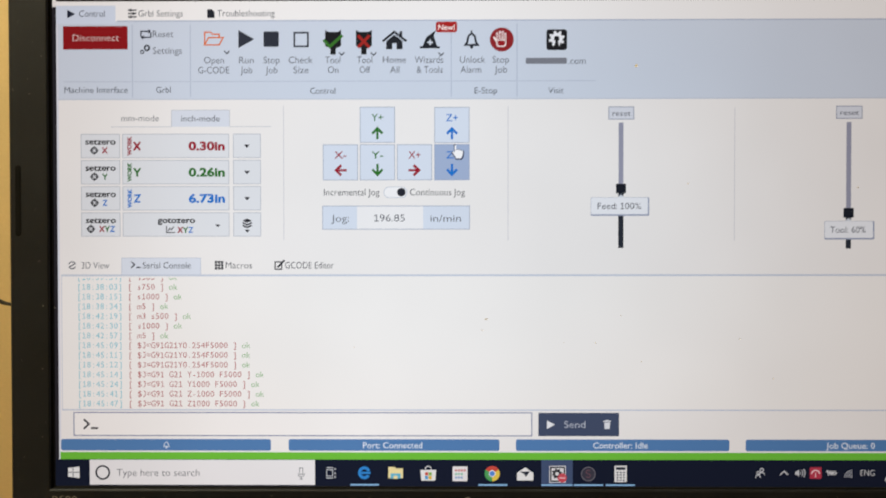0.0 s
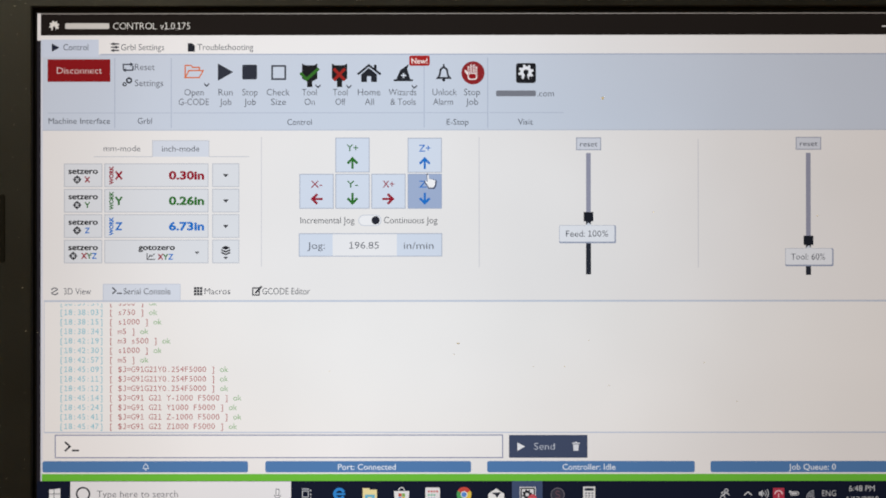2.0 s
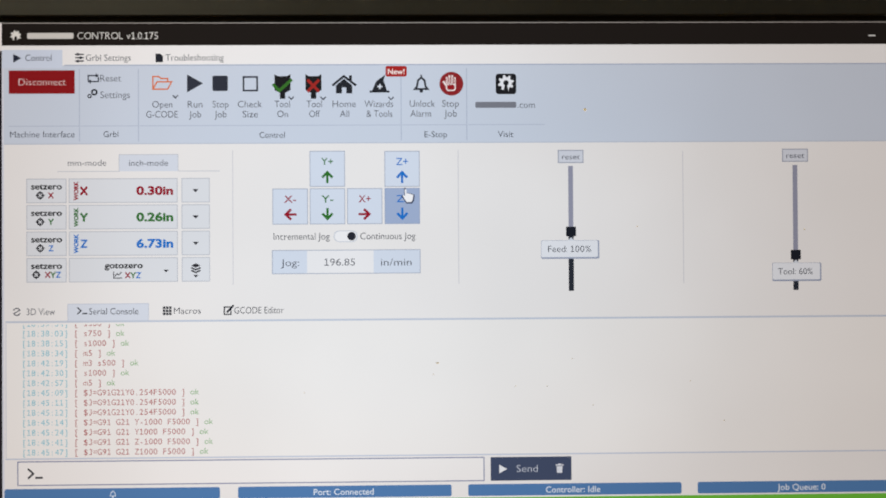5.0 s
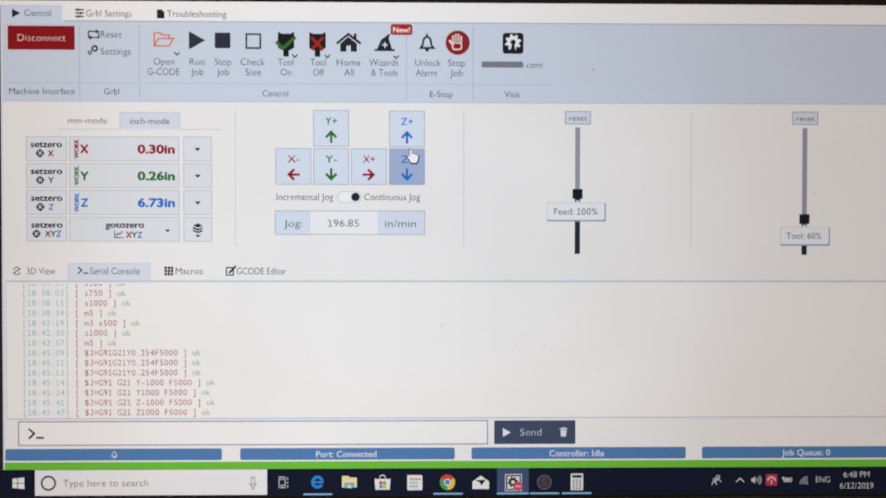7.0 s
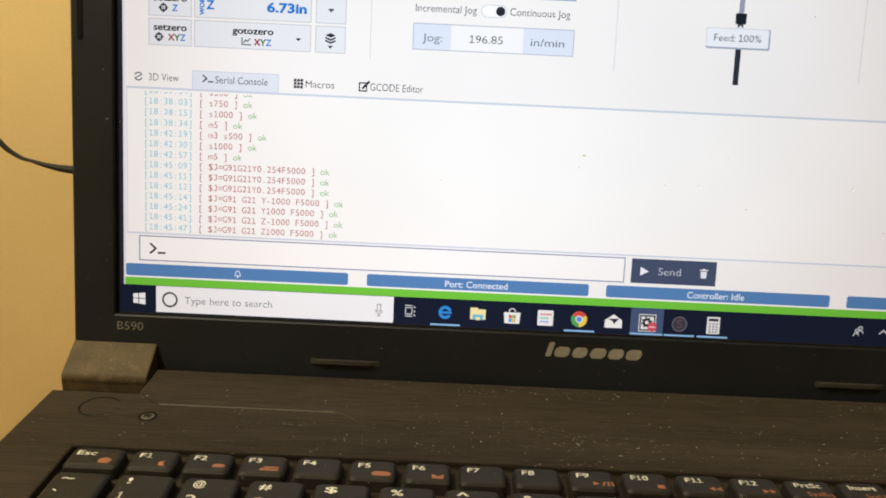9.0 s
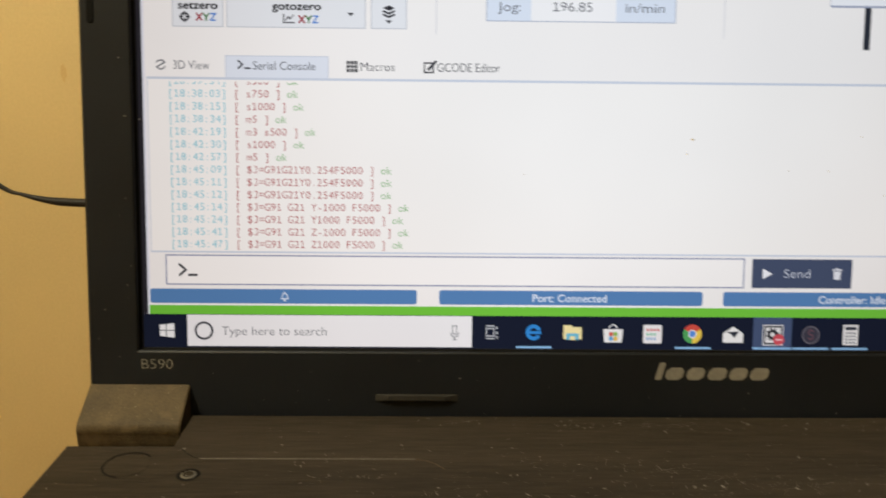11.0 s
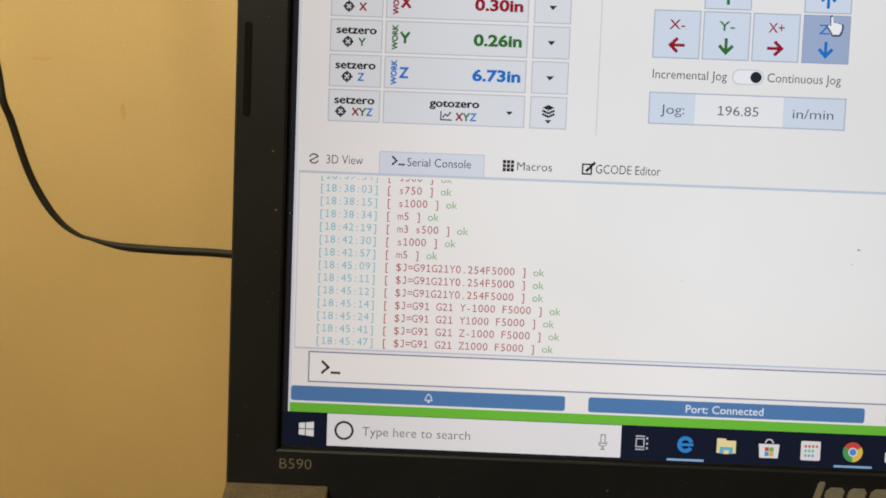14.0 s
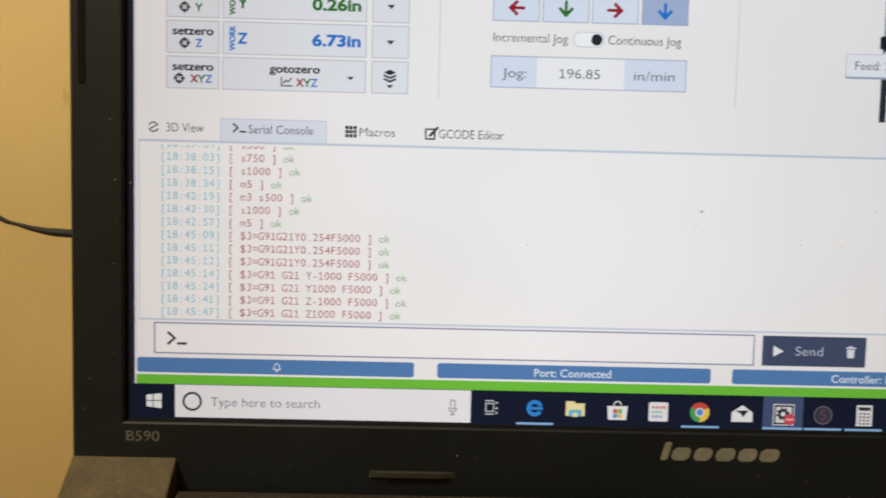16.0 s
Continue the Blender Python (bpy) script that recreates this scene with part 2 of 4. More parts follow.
def lay_text(bm, text, x0, x1, base, cap, place, bold=0.0):
    """Sets text between x0 and x1 with the given baseline and capital height; place turns (x, y) into a corner in space."""
    vs, fs = spaced(text, bold) if "1" in text and len(text) > 1 else glyphs(text, bold)
    if not vs:
        return
    lo, hi = min(v[0] for v in vs), max(v[0] for v in vs)
    made = [bm.verts.new(place(x0 + (x - lo) / (hi - lo) * (x1 - x0), base + y / CAP * cap)) for x, y in vs]
    for f in fs:
        try:
            bm.faces.new([made[i] for i in f])
        except ValueError:
            pass


# ---- the room ----
def slab(name, x0, x1, y0, y1, z0, z1, material, label, category):
    return tagged(link(name, box(x0, x1, y0, y1, z0, z1), material), label, category, "", "structure")


WALL_Y = 0.85
north = slab("wall_north", -2.2, 2.4, WALL_Y, WALL_Y + 0.12, 0, 2.5, WALL, "smooth yellow painted wall behind the laptop", "wall")
slab("wall_south", -2.2, 2.4, -2.42, -2.3, 0, 2.5, WALL, "smooth yellow painted room wall", "wall")
slab("wall_west", -2.32, -2.2, -2.42, WALL_Y + 0.12, 0, 2.5, WALL, "smooth yellow painted side wall", "wall")
slab("wall_east", 2.4, 2.52, -2.42, WALL_Y + 0.12, 0, 2.5, WALL, "smooth yellow painted side wall", "wall")
slab("floor", -2.32, 2.52, -2.42, WALL_Y + 0.12, -0.1, 0, FLOOR, "plain brown boarded floor of the room", "floor")
slab("ceiling", -2.32, 2.52, -2.42, WALL_Y + 0.12, 2.5, 2.6, PLASTER, "plain white painted ceiling of the room", "ceiling")

# lamp body added round the unseen light, its form assumed
lamp = tagged(new("added_pendant_lamp"), "white enamel pendant lamp with a warm bulb, added out of view", "lamp")
lamp.matrix_basis = pose(LAMP_AT[0], LAMP_AT[1], 2.5)
drop = LAMP_AT[2] - 2.5 + 0.09


def turned(profile, n=32):
    return loft([[(r * math.cos(a * math.tau / n), r * math.sin(a * math.tau / n), z) for a in range(n)] for r, z in profile], caps=False)


part("shade", turned([(0.02, drop + 0.14), (0.05, drop + 0.12), (0.10, drop + 0.06), (0.13, drop + 0.005), (0.126, drop + 0.005), (0.097, drop + 0.056), (0.048, drop + 0.115), (0.02, drop + 0.132)]), METAL, lamp)
part("cord", turned([(0.003, drop + 0.13), (0.003, 0.0)], 8), CABLE, lamp)
part("ceiling_rose", turned([(0.001, -0.03), (0.04, -0.025), (0.05, 0.0)]), METAL, lamp)

table = tagged(new("table"), "plain varnished wooden table under the laptop", "table")
table.matrix_basis = pose(0.5, -0.05, 0)
part("tabletop", box(-0.50, 0.75, -0.32, 0.42, DESK - 0.03, DESK, 0.003), WOOD, table)
for lx, ly in ((-0.44, -0.27), (0.69, -0.27), (-0.44, 0.37), (0.69, 0.37)):
    part("leg", box(lx - 0.025, lx + 0.025, ly - 0.025, ly + 0.025, 0, DESK - 0.03, 0.003), WOOD, table)

# ---- the laptop ----
PX = 0.000252                       # one picture element of the display
WIDE, HIGH = 1382, 768
FIRST = -3.5                        # the lit panel begins a little before the window's side
LEFT, RIGHT = -0.0168, 0.3651       # sides of lid and base
ORIGIN = Vector((0.174, -0.13, DESK))
laptop = tagged(new("laptop"), "open black laptop, dusty, showing a machine control program", "laptop")
laptop.matrix_basis = Matrix.Translation(ORIGIN)
IN_LID = Matrix.Translation(-ORIGIN) @ LID
IN_BASE = Matrix.Translation(-ORIGIN) @ Matrix.Translation((0, 0, DESK + 0.0446))   # origin below the display corner, deck level
DECK_Z = -0.0176

# base with hinge notches and a sunken keyboard
KX0, KX1, KY0, KY1 = 0.0084, 0.3605, -0.1705, -0.0618
SIDE = -0.0141                      # left side of the base, a little inside the lid's
XS = sorted({SIDE, KX0, 0.0152, 0.3331, KX1, RIGHT - 0.0018})
YS = [-0.252, KY0, KY1, -0.0284, -0.0100, 0.010]


def base_top(i, j):
    x, y = (XS[i] + XS[i + 1]) / 2, (YS[j] + YS[j + 1]) / 2
    if KX0 < x < KX1 and KY0 < y < KY1:
        return DECK_Z - 0.0026
    if y > -0.0100:
        return DECK_Z - 0.0165
    if y > -0.0284 and (x < 0.0152 or x > 0.3331):
        return DECK_Z - 0.0150
    return DECK_Z


part("base", steps(XS, YS, base_top, -0.0446, 0.0009), DECK, laptop, "dusty brushed black base", IN_BASE)

# lid: back shell and a front frame round the display
TOP, BOTTOM = 0.2095, -0.0330
lid_pts = [(LEFT + (RIGHT - LEFT) / 2 + x, (TOP + BOTTOM) / 2 + z) for x, z in outline(RIGHT - LEFT, TOP - BOTTOM, 0.006, 5)]


def inset(pts, d):
    cx, cz = (LEFT + RIGHT) / 2, (TOP + BOTTOM) / 2
    return [(x - math.copysign(min(d, abs(x - cx)), x - cx), z - math.copysign(min(d, abs(z - cz)), z - cz)) for x, z in pts]


part("lid_shell", loft([[(x, y, z) for x, z in inset(lid_pts, d)] for y, d in ((0.0006, 0.0), (0.0100, 0.0), (0.0118, 0.0010), (0.0126, 0.0030))]), BEZEL, laptop, "matt black lid shell", IN_LID)


def frame_mesh():
    """The bezel: a rounded outer edge, and a chamfered opening."""
    w, h = WIDE * PX, HIGH * PX
    n = len(lid_pts)
    bm = bmesh.new()
    rings = [([(x, 0.0004, z) for x, z in lid_pts]), ([(x, -0.0016, z) for x, z in lid_pts]), ([(x, -0.0024, z) for x, z in inset(lid_pts, 0.0008)])]

    def opening(d, y):
        left, top = FIRST * PX - d - 0.0002, h + d + 0.0011
        c = [(w + d + 0.001, top), (left, top), (left, -d), (w + d + 0.001, -d)]
        return [(c[k][0], y, c[k][1]) for k in range(4) for _ in range(n // 4)]
    for d, y in ((0.0013, -0.0024), (0.0008, -0.0021), (0.0006, 0.0002)):
        rings.append(opening(d, y))
    loft(rings, bm, caps=False)
    bmesh.ops.remove_doubles(bm, verts=bm.verts, dist=1e-6)
    return bm


part("bezel", frame_mesh(), BEZEL, laptop, "matt black screen bezel", IN_LID)


def gasket():
    """The black rim between the glass and the bezel's lip."""
    w, h = WIDE * PX, HIGH * PX
    loops = []
    for d, wider, y in ((0.0007, 1, 0.0004), (0.0007, 1, -0.0015), (0.0002, 0, -0.0011), (0.0002, 0, 0.0004)):
        left, right, top = FIRST * PX - d - 0.0002 * wider, w + d + 0.001 * wider, h + d + 0.0011 * wider
        loops.append([(left, y, -d), (right, y, -d), (right, y, top), (left, y, top)])
    return loft(loops, caps=False)


part("gasket", gasket(), GROOVE, laptop, "black rim round the display", IN_LID)


def pill(x0, x1, z0, z1, y0, y1, r):
    w, h, cx, cz = x1 - x0, z1 - z0, (x0 + x1) / 2, (z0 + z1) / 2
    loops = []
    for y, d in ((y0, 0), (y0 + (y1 - y0) * 0.6, 0), (y1, abs(y1 - y0) * 0.5)):
        loops.append([(cx + x, y, cz + z) for x, z in outline(w - 2 * d, h - 2 * d, max(r - d, 0.0001))])
    return loft(loops)


def long_bumper(x0, x1, z0, z1):
    """A low bar whose ends slope down to the bezel."""
    cx, cz = (x0 + x1) / 2, (z0 + z1) / 2
    return loft([[(cx + x, y, cz + z + up) for x, z in outline(x1 - x0 - 2 * d, (z1 - z0) * h, 0.0004)] for y, d, h, up in ((-0.0021, 0, 1, 0), (-0.0026, 0.0012, 0.92, 0), (-0.0036, 0.0046, 0.6, 0.0002))])


part("rubber_bumper", long_bumper(0.0688, 0.0953, -0.0161, -0.0138), RUBBER, laptop, "raised rubber bumper", IN_LID)
part("rubber_bumper", long_bumper(0.2531, 0.2794, -0.0161, -0.0138), RUBBER, laptop, "raised rubber bumper", IN_LID)
part("rubber_bumper", pill(-0.0144, -0.0122, 0.0958, 0.1225, -0.0022, -0.0026, 0.0010), GROOVE, laptop, "raised rubber bumper", IN_LID)
part("rubber_bumper", pill(0.3605, 0.3627, 0.0958, 0.1225, -0.0022, -0.0026, 0.0010), GROOVE, laptop, "raised rubber bumper", IN_LID)


def hinge_cover(x0, x1):
    prof = [(-0.0005, -0.0108), (-0.0026, -0.0112), *[(-0.0101 + 0.0033 * math.cos(radians(a)), -0.0221 + 0.0033 * math.sin(radians(a))) for a in range(131, 206, 9)], (-0.0126, -0.0262), (-0.0118, -0.0290), (-0.0104, -0.0320), (-0.0060, -0.0340), (-0.0005, -0.0330)]
    loops = []
    for x, d in ((x0, 0.0005), (x0 + 0.0005, 0.0), (x1 - 0.0005, 0.0), (x1, 0.0005)):
        cy, cz = -0.006, -0.023
        loops.append([(x, y + (cy - y) * d * 60, z + (cz - z) * d * 60) for y, z in prof])
    return loft(loops)


part("hinge_cover", hinge_cover(LEFT + 0.0002, 0.0134), HINGE, laptop, "dusty grey-black hinge cover", IN_LID)
part("hinge_cover", hinge_cover(0.3349, RIGHT - 0.0002), HINGE, laptop, "dusty grey-black hinge cover", IN_LID)


def on_lid(y):
    return lambda x, z: (x, y, z)


bm = bmesh.new()
lay_text(bm, "B590", -0.0010, 0.0083, -0.0063, 0.0030, on_lid(-0.00246), -0.018)
part("model_print", bm, DULL_PRINT, laptop, "dull grey model print", IN_LID)
# the maker's mark as plain slanted blocks
mx, lean, zb = 0.1547, 0.28, -0.0090
for x0, x1, z1 in ((0.0, 0.0020, 0.0054), (0.0030, 0.0083, 0.0038), (0.0095, 0.0147, 0.0038), (0.0160, 0.0215, 0.0038), (0.0226, 0.0279, 0.0038), (0.0290, 0.0345, 0.0038)):
    c = 0.0010 if x1 - x0 > 0.003 else 0.0004
    outer = [(x0 + c, 0), (x1 - c, 0), (x1, c), (x1, z1 - c), (x1 - c, z1), (x0 + c, z1), (x0, z1 - c), (x0, c)]
    part("mark_block", loft([[(mx + x + lean * z, y, zb + z) for x, z in outer] for y in (-0.0023, -0.00252)]), SILVER, laptop, "dull silver block of the maker's mark", IN_LID)

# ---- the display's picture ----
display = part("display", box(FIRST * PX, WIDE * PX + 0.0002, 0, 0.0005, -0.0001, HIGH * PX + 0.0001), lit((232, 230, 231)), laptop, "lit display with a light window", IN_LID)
LAYER = 0.00004


NUDGE = [0.0, 0.0]                  # offset of the group that is being drawn, set to fit the camera's view


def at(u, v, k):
    """A corner of the picture in layer k; the far half is stretched to fit the camera's view."""
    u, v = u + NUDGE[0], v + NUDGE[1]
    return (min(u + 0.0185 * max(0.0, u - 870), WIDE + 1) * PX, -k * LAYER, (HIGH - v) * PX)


def pieces(bm):
    """The separate shapes of a flat drawing, each as a bmesh of its own."""
    left, out = set(bm.verts), []
    while left:
        todo, found = [next(iter(left))], set()
        while todo:
            v = todo.pop()
            if v not in found:
                found.add(v)
                todo += [e.other_vert(v) for e in v.link_edges]
        left -= found
        one = bmesh.new()
        twin = {v: one.verts.new(v.co) for v in sorted(found, key=lambda q: q.index)}
        for f in {f for v in found for f in v.link_faces}:
            one.faces.new([twin[v] for v in f.verts])
        out.append(one)
    bm.free()
    return out


def ui(name, bm, colour, label="", lettering=False):
    """A drawn element of the picture; letters stay together, signs are laid shape by shape."""
    bm.verts.index_update()
    parts = [bm] if lettering else sorted(pieces(bm), key=lambda b: min((round(v.co.x, 6), round(v.co.z, 6)) for v in b.verts))
    made = [part(name, one, lit(colour), display, label) for one in parts]
    if lettering:
        tagged(made[0], kind="stuff")
    return made[0]


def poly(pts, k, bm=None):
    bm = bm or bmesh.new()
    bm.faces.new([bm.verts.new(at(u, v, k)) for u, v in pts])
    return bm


def rect(u0, v0, u1, v1, k, bm=None, r=0):
    if r:
        return poly([((u0 + u1) / 2 + x, (v0 + v1) / 2 + y) for x, y in outline(u1 - u0, v1 - v0, r, 3)], k, bm)
    return poly([(u0, v0), (u1, v0), (u1, v1), (u0, v1)], k, bm)


def disc(u, v, r, k, bm=None, n=24, squash=1.0):
    return poly([(u + r * math.cos(i * math.tau / n), v + squash * r * math.sin(i * math.tau / n)) for i in range(n)], k, bm)


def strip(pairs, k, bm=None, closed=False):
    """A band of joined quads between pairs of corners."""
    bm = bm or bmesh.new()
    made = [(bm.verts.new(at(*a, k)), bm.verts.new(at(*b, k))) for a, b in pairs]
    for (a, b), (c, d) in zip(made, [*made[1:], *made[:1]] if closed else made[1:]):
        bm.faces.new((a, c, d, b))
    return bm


def ring(u, v, r, w, k, bm=None, a0=0, a1=360, n=28):
    whole = a1 - a0 >= 360
    turns = [radians(a0 + (a1 - a0) * i / n) for i in range(n if whole else n + 1)]
    return strip([tuple((u + (r + s * w / 2) * math.cos(a), v + (r + s * w / 2) * math.sin(a)) for s in (-1, 1)) for a in turns], k, bm, whole)


def stroke(pts, w, k, bm=None, closed=False):
    """A line of width w with mitred corners."""
    pts = [Vector(p) for p in pts]
    n = len(pts)
    pairs = []
    for i, p in enumerate(pts):
        before = p - pts[i - 1] if closed or i else pts[1] - p
        after = pts[(i + 1) % n] - p if closed or i < n - 1 else before
        a, b = before.normalized(), after.normalized()
        side = Vector((-a.y, a.x)) + Vector((-b.y, b.x))
        side = side.normalized() if side.length > 1e-4 else Vector((-a.y, a.x))
        reach = w / 2 / max(0.4, side.dot(Vector((-a.y, a.x))))
        end = Vector((0, 0)) if closed or 0 < i < n - 1 else (-a if i == 0 else b) * w / 2
        pairs.append((tuple(p + end + side * reach), tuple(p + end - side * reach)))
    return strip(pairs, k, bm, closed)


def rim(u0, v0, u1, v1, w, k, bm=None):
    return stroke([(u0, v0), (u1, v0), (u1, v1), (u0, v1)], w, k, bm, True)


def words(text, u0, u1, vc, cap, colour, k=5, bold=-0.005, name="caption", bm=None):
    own = bm is None
    bm = bm or bmesh.new()
    lay_text(bm, text, u0, u1, HIGH - vc - cap / 2, cap, lambda u, h: at(u, HIGH - h, k), bold)
    return ui(name, bm, colour, lettering=True) if own else bm


def heavy(text, u0, u1, vc, cap, colour):
    """A caption in heavy letters: each stroke laid twice, a little apart."""
    bm = bmesh.new()
    for du, dv, k in ((-0.6, 0, 5), (0.6, 0, 5.3), (0, -0.35, 5.6), (0, 0.35, 5.9)):
        words(text, u0 + du, u1 + du, vc + dv, cap, colour, k, bm=bm)
    return ui("caption", bm, colour, lettering=True)


INK, SLATE, GREY = (42, 44, 52), (54, 58, 70), (84, 87, 98)
RED, GREEN, BLUE = (148, 28, 46), (48, 110, 46), (34, 112, 198)
PALE, EDGE = (209, 218, 234), (168, 176, 194)

# title bar
ui("desktop_edge", rect(FIRST, 42, 2, 728, 1), (40, 38, 44), "dark sliver of desktop beside the window")
ui("title_bar", rect(2, 1, WIDE, 34, 1), (34, 30, 28), "dark window title bar")


def gear(u, v, r, k):
    pts = []
    for i in range(48):
        a = i / 48 * math.tau
        rr = r * (1.0 if (i // 3) % 2 else 0.74)
        pts.append((u + rr * math.sin(a), v - rr * math.cos(a)))
    bm = poly(pts, k)
    return bm


ui("title_edge", rect(2, -0.3, WIDE, 1, 2), (150, 146, 142))
ui("title_icon", gear(23, 19, 8, 3), (225, 224, 220))
ui("title_icon", poly([(20, 28), (21.5, 20), (24.5, 20), (26, 28)], 4), (34, 30, 28))
ui("title_bar_mark", rect(40, 15, 109, 24, 3, r=2), (205, 203, 200), "pale bar in place of a maker's name")
words("CONTROL v1.0.175", 115, 235, 19.5, 10.5, (228, 227, 224), name="title_caption", bold=-0.012)
ui("minimise_sign", rect(1304, 20, 1314, 22, 3), (220, 220, 220))

# tabs and ribbon
ui("window_edge", rect(2, 64, 5, 728, 1.5), (214, 217, 230))
ui("tab_strip", rect(2, 34, WIDE, 64, 1), (236, 235, 237), "pale strip of tabs")
ui("ribbon", rect(2, 64, WIDE, 182, 1), (200, 209, 225), "pale blue ribbon of tool buttons")
ui("ribbon_edge", rect(95, 63, WIDE, 64.6, 2), (165, 175, 198))
ui("ribbon_edge", rect(5, 181, WIDE, 182.6, 2), (188, 196, 212))
NUDGE[:] = -2.7, 1.5
ui("tab", rect(5, 39, 95, 66, 2), (205, 215, 234))
ui("tab_icon", poly([(22, 45), (22, 58), (34, 51.5)], 4), (40, 44, 60))
words("Control", 40, 79, 51, 9.5, SLATE)
bm = bmesh.new()
for i, v in enumerate((46, 51, 56)):
    rect(114, v - 1, 127, v + 1, 4, bm)
    rect(117 + 4 * (i % 2), v - 2.2, 119.5 + 4 * (i % 2), v + 2.2, 4, bm)
ui("tab_icon", bm, INK)
words("Grbl Settings", 130, 197, 51, 9.5, SLATE)
ui("tab_icon", poly([(234, 45), (241, 45), (245, 49), (245, 58), (234, 58)], 4), (40, 42, 50))
words("Troubleshooting", 249, 336, 51, 9.5, SLATE)
NUDGE[:] = -1.6, -0.6
for u in (119, 207, 601, 700):
    ui("ribbon_divider", rect(u - 0.7, 70, u + 0.7, 179, 2), (176, 186, 206))
for u0, u1 in ((14, 118), (121, 206), (209, 600), (603, 699), (702, 818)):
    ui("ribbon_divider", rect(u0, 155, u1, 156.2, 2), (180, 189, 208))
for t, u0, u1, v in (("Machine Interface", 16, 112, 168), ("Grbl", 155, 177, 168), ("Control", 388, 426, 170), ("E-Stop", 636, 670, 170), ("Visit", 747, 770, 170)):
    words(t, u0, u1, v, 9, SLATE)
NUDGE[:] = -1.5, 1.3
ui("disconnect_button", rect(14, 70, 112, 105, 2), (138, 28, 32), "dark red button")
words("Disconnect", 29, 99, 87.5, 10, (242, 230, 228), bold=-0.018)
NUDGE[:] = -3.2, 0.3
bm = stroke([(134, 86), (134, 79), (147, 79)], 2, 4)
stroke([(149, 82), (149, 88), (136, 88)], 2, 4, bm)
poly([(145, 75.5), (150, 79), (145, 82.5)], 4, bm)
poly([(138, 84.5), (133, 88), (138, 91.5)], 4, bm)
ui("tool_icon", bm, SLATE)
words("Reset", 152, 183, 83, 10, GREY)
bm = ring(143, 104, 3.6, 2.6, 4)
ring(136, 110, 2.4, 1.8, 4, bm)
ui("tool_icon", bm, INK)
words("Settings", 152, 196, 108, 10, GREY)

NUDGE[:] = -2.8, -1.0
bm = stroke([(230, 101), (230, 82), (239, 82), (242, 85), (252, 85), (252, 89)], 2, 4)
stroke([(230, 101), (236, 90), (258, 90), (252, 101)], 2, 4, bm, True)
ui("tool_icon", bm, (214, 108, 52), "orange folder outline")
ui("tool_icon", poly([(281, 79), (281, 106), (305, 92.5)], 4), (52, 55, 66))
ui("tool_icon", rect(319, 81, 342, 104, 4, r=2), (50, 53, 64))
ui("tool_icon", rim(365.5, 83, 386, 103.5, 2.6, 4), (52, 55, 66))


def cutter(u, colour_sign, sign):
    ui("tool_icon", poly([(u - 12, 79), (u - 7, 82), (u + 7, 82), (u + 12, 79), (u + 12, 103), (u + 4, 107), (u + 4, 116), (u - 4, 116), (u - 4, 107), (u - 12, 103)], 4), (34, 34, 36))
    ui("tool_icon", sign, colour_sign)


cutter(424, (58, 112, 46), stroke([(411, 95.5), (419, 104), (436.5, 88.5)], 4.6, 5))
bm = stroke([(463, 89), (477.5, 104)], 4.4, 5)
stroke([(477.5, 89), (463, 104)], 4.4, 5, bm)
cutter(470.5, (158, 44, 40), bm)
NUDGE[:] = -2.6, -1.8
bm = stroke([(500, 96), (516, 83), (533, 96)], 3.4, 4)
poly([(504, 97), (516, 87), (528.5, 97), (528.5, 109), (519.5, 109), (519.5, 100), (513, 100), (513, 109), (504, 109)], 4, bm)
rect(524, 82, 528, 90, 4, bm)
ui("tool_icon", bm, (40, 42, 48))
NUDGE[:] = -5.0, -3.0
bm = poly([(561, 106), (567, 92), (581, 82), (578, 90), (583, 106)], 4)
rect(557, 106, 587, 109, 4, bm)
ui("tool_icon", bm, (40, 42, 48), "dark pointed hat")
bm = rect(571.5, 96, 573.5, 104, 5)
rect(568.5, 99, 576.5, 101, 5, bm)
ui("tool_icon", bm, (215, 222, 235))
NUDGE[:] = -0.5, -3.0
bm = stroke([(621, 104), (624, 100), (625.5, 91), (630.5, 86.5), (635.5, 91), (637, 100), (640, 104)], 3.0, 4, None, True)
disc(630.5, 107, 2.6, 4, bm)
rect(629.3, 82.5, 631.7, 87, 4, bm)
ui("tool_icon", bm, (44, 46, 54))
ui("stop_sign", disc(676, 96, 18, 3, n=40), (140, 40, 44), "dark red round stop sign")
bm = stroke([(668, 98), (664.5, 93.5)], 3, 4)
for du, top_v in ((669, 87), (673, 84.5), (677.2, 84.5), (681.2, 87.5)):
    stroke([(du, 100), (du, top_v)], 2.6, 4, bm)
rect(667.6, 96, 682.6, 107, 4, bm, r=4)
ui("stop_sign_shape", bm, (238, 226, 226))
bm = rect(669.4, 97.6, 680.8, 105.2, 5, None, r=3)
for du, top_v in ((669, 88.2), (673, 85.8), (677.2, 85.8), (681.2, 88.8)):
    stroke([(du, 99), (du, top_v)], 0.7, 5, bm)
ui("stop_sign_shape", bm, (148, 30, 36))
ui("tool_icon", rect(743, 81, 774, 112, 3, r=4), (34, 34, 38), "black square with a pale cog")
ui("tool_icon", gear(758.5, 95, 12, 4), (228, 230, 238))
bm = poly([(754, 111), (757, 97), (760, 97), (763, 111)], 5)
disc(758.5, 95, 4, 5, bm)
ui("tool_icon", bm, (34, 34, 38))
NUDGE[:] = -2.8, -3.0
ui("new_badge", rect(579, 69, 611, 85, 4, r=3), (166, 40, 40), "small red badge")
words("New!", 582.5, 607.5, 77.5, 8, (245, 235, 232), 6, 0.012)
NUDGE[:] = -2.8, -1.2
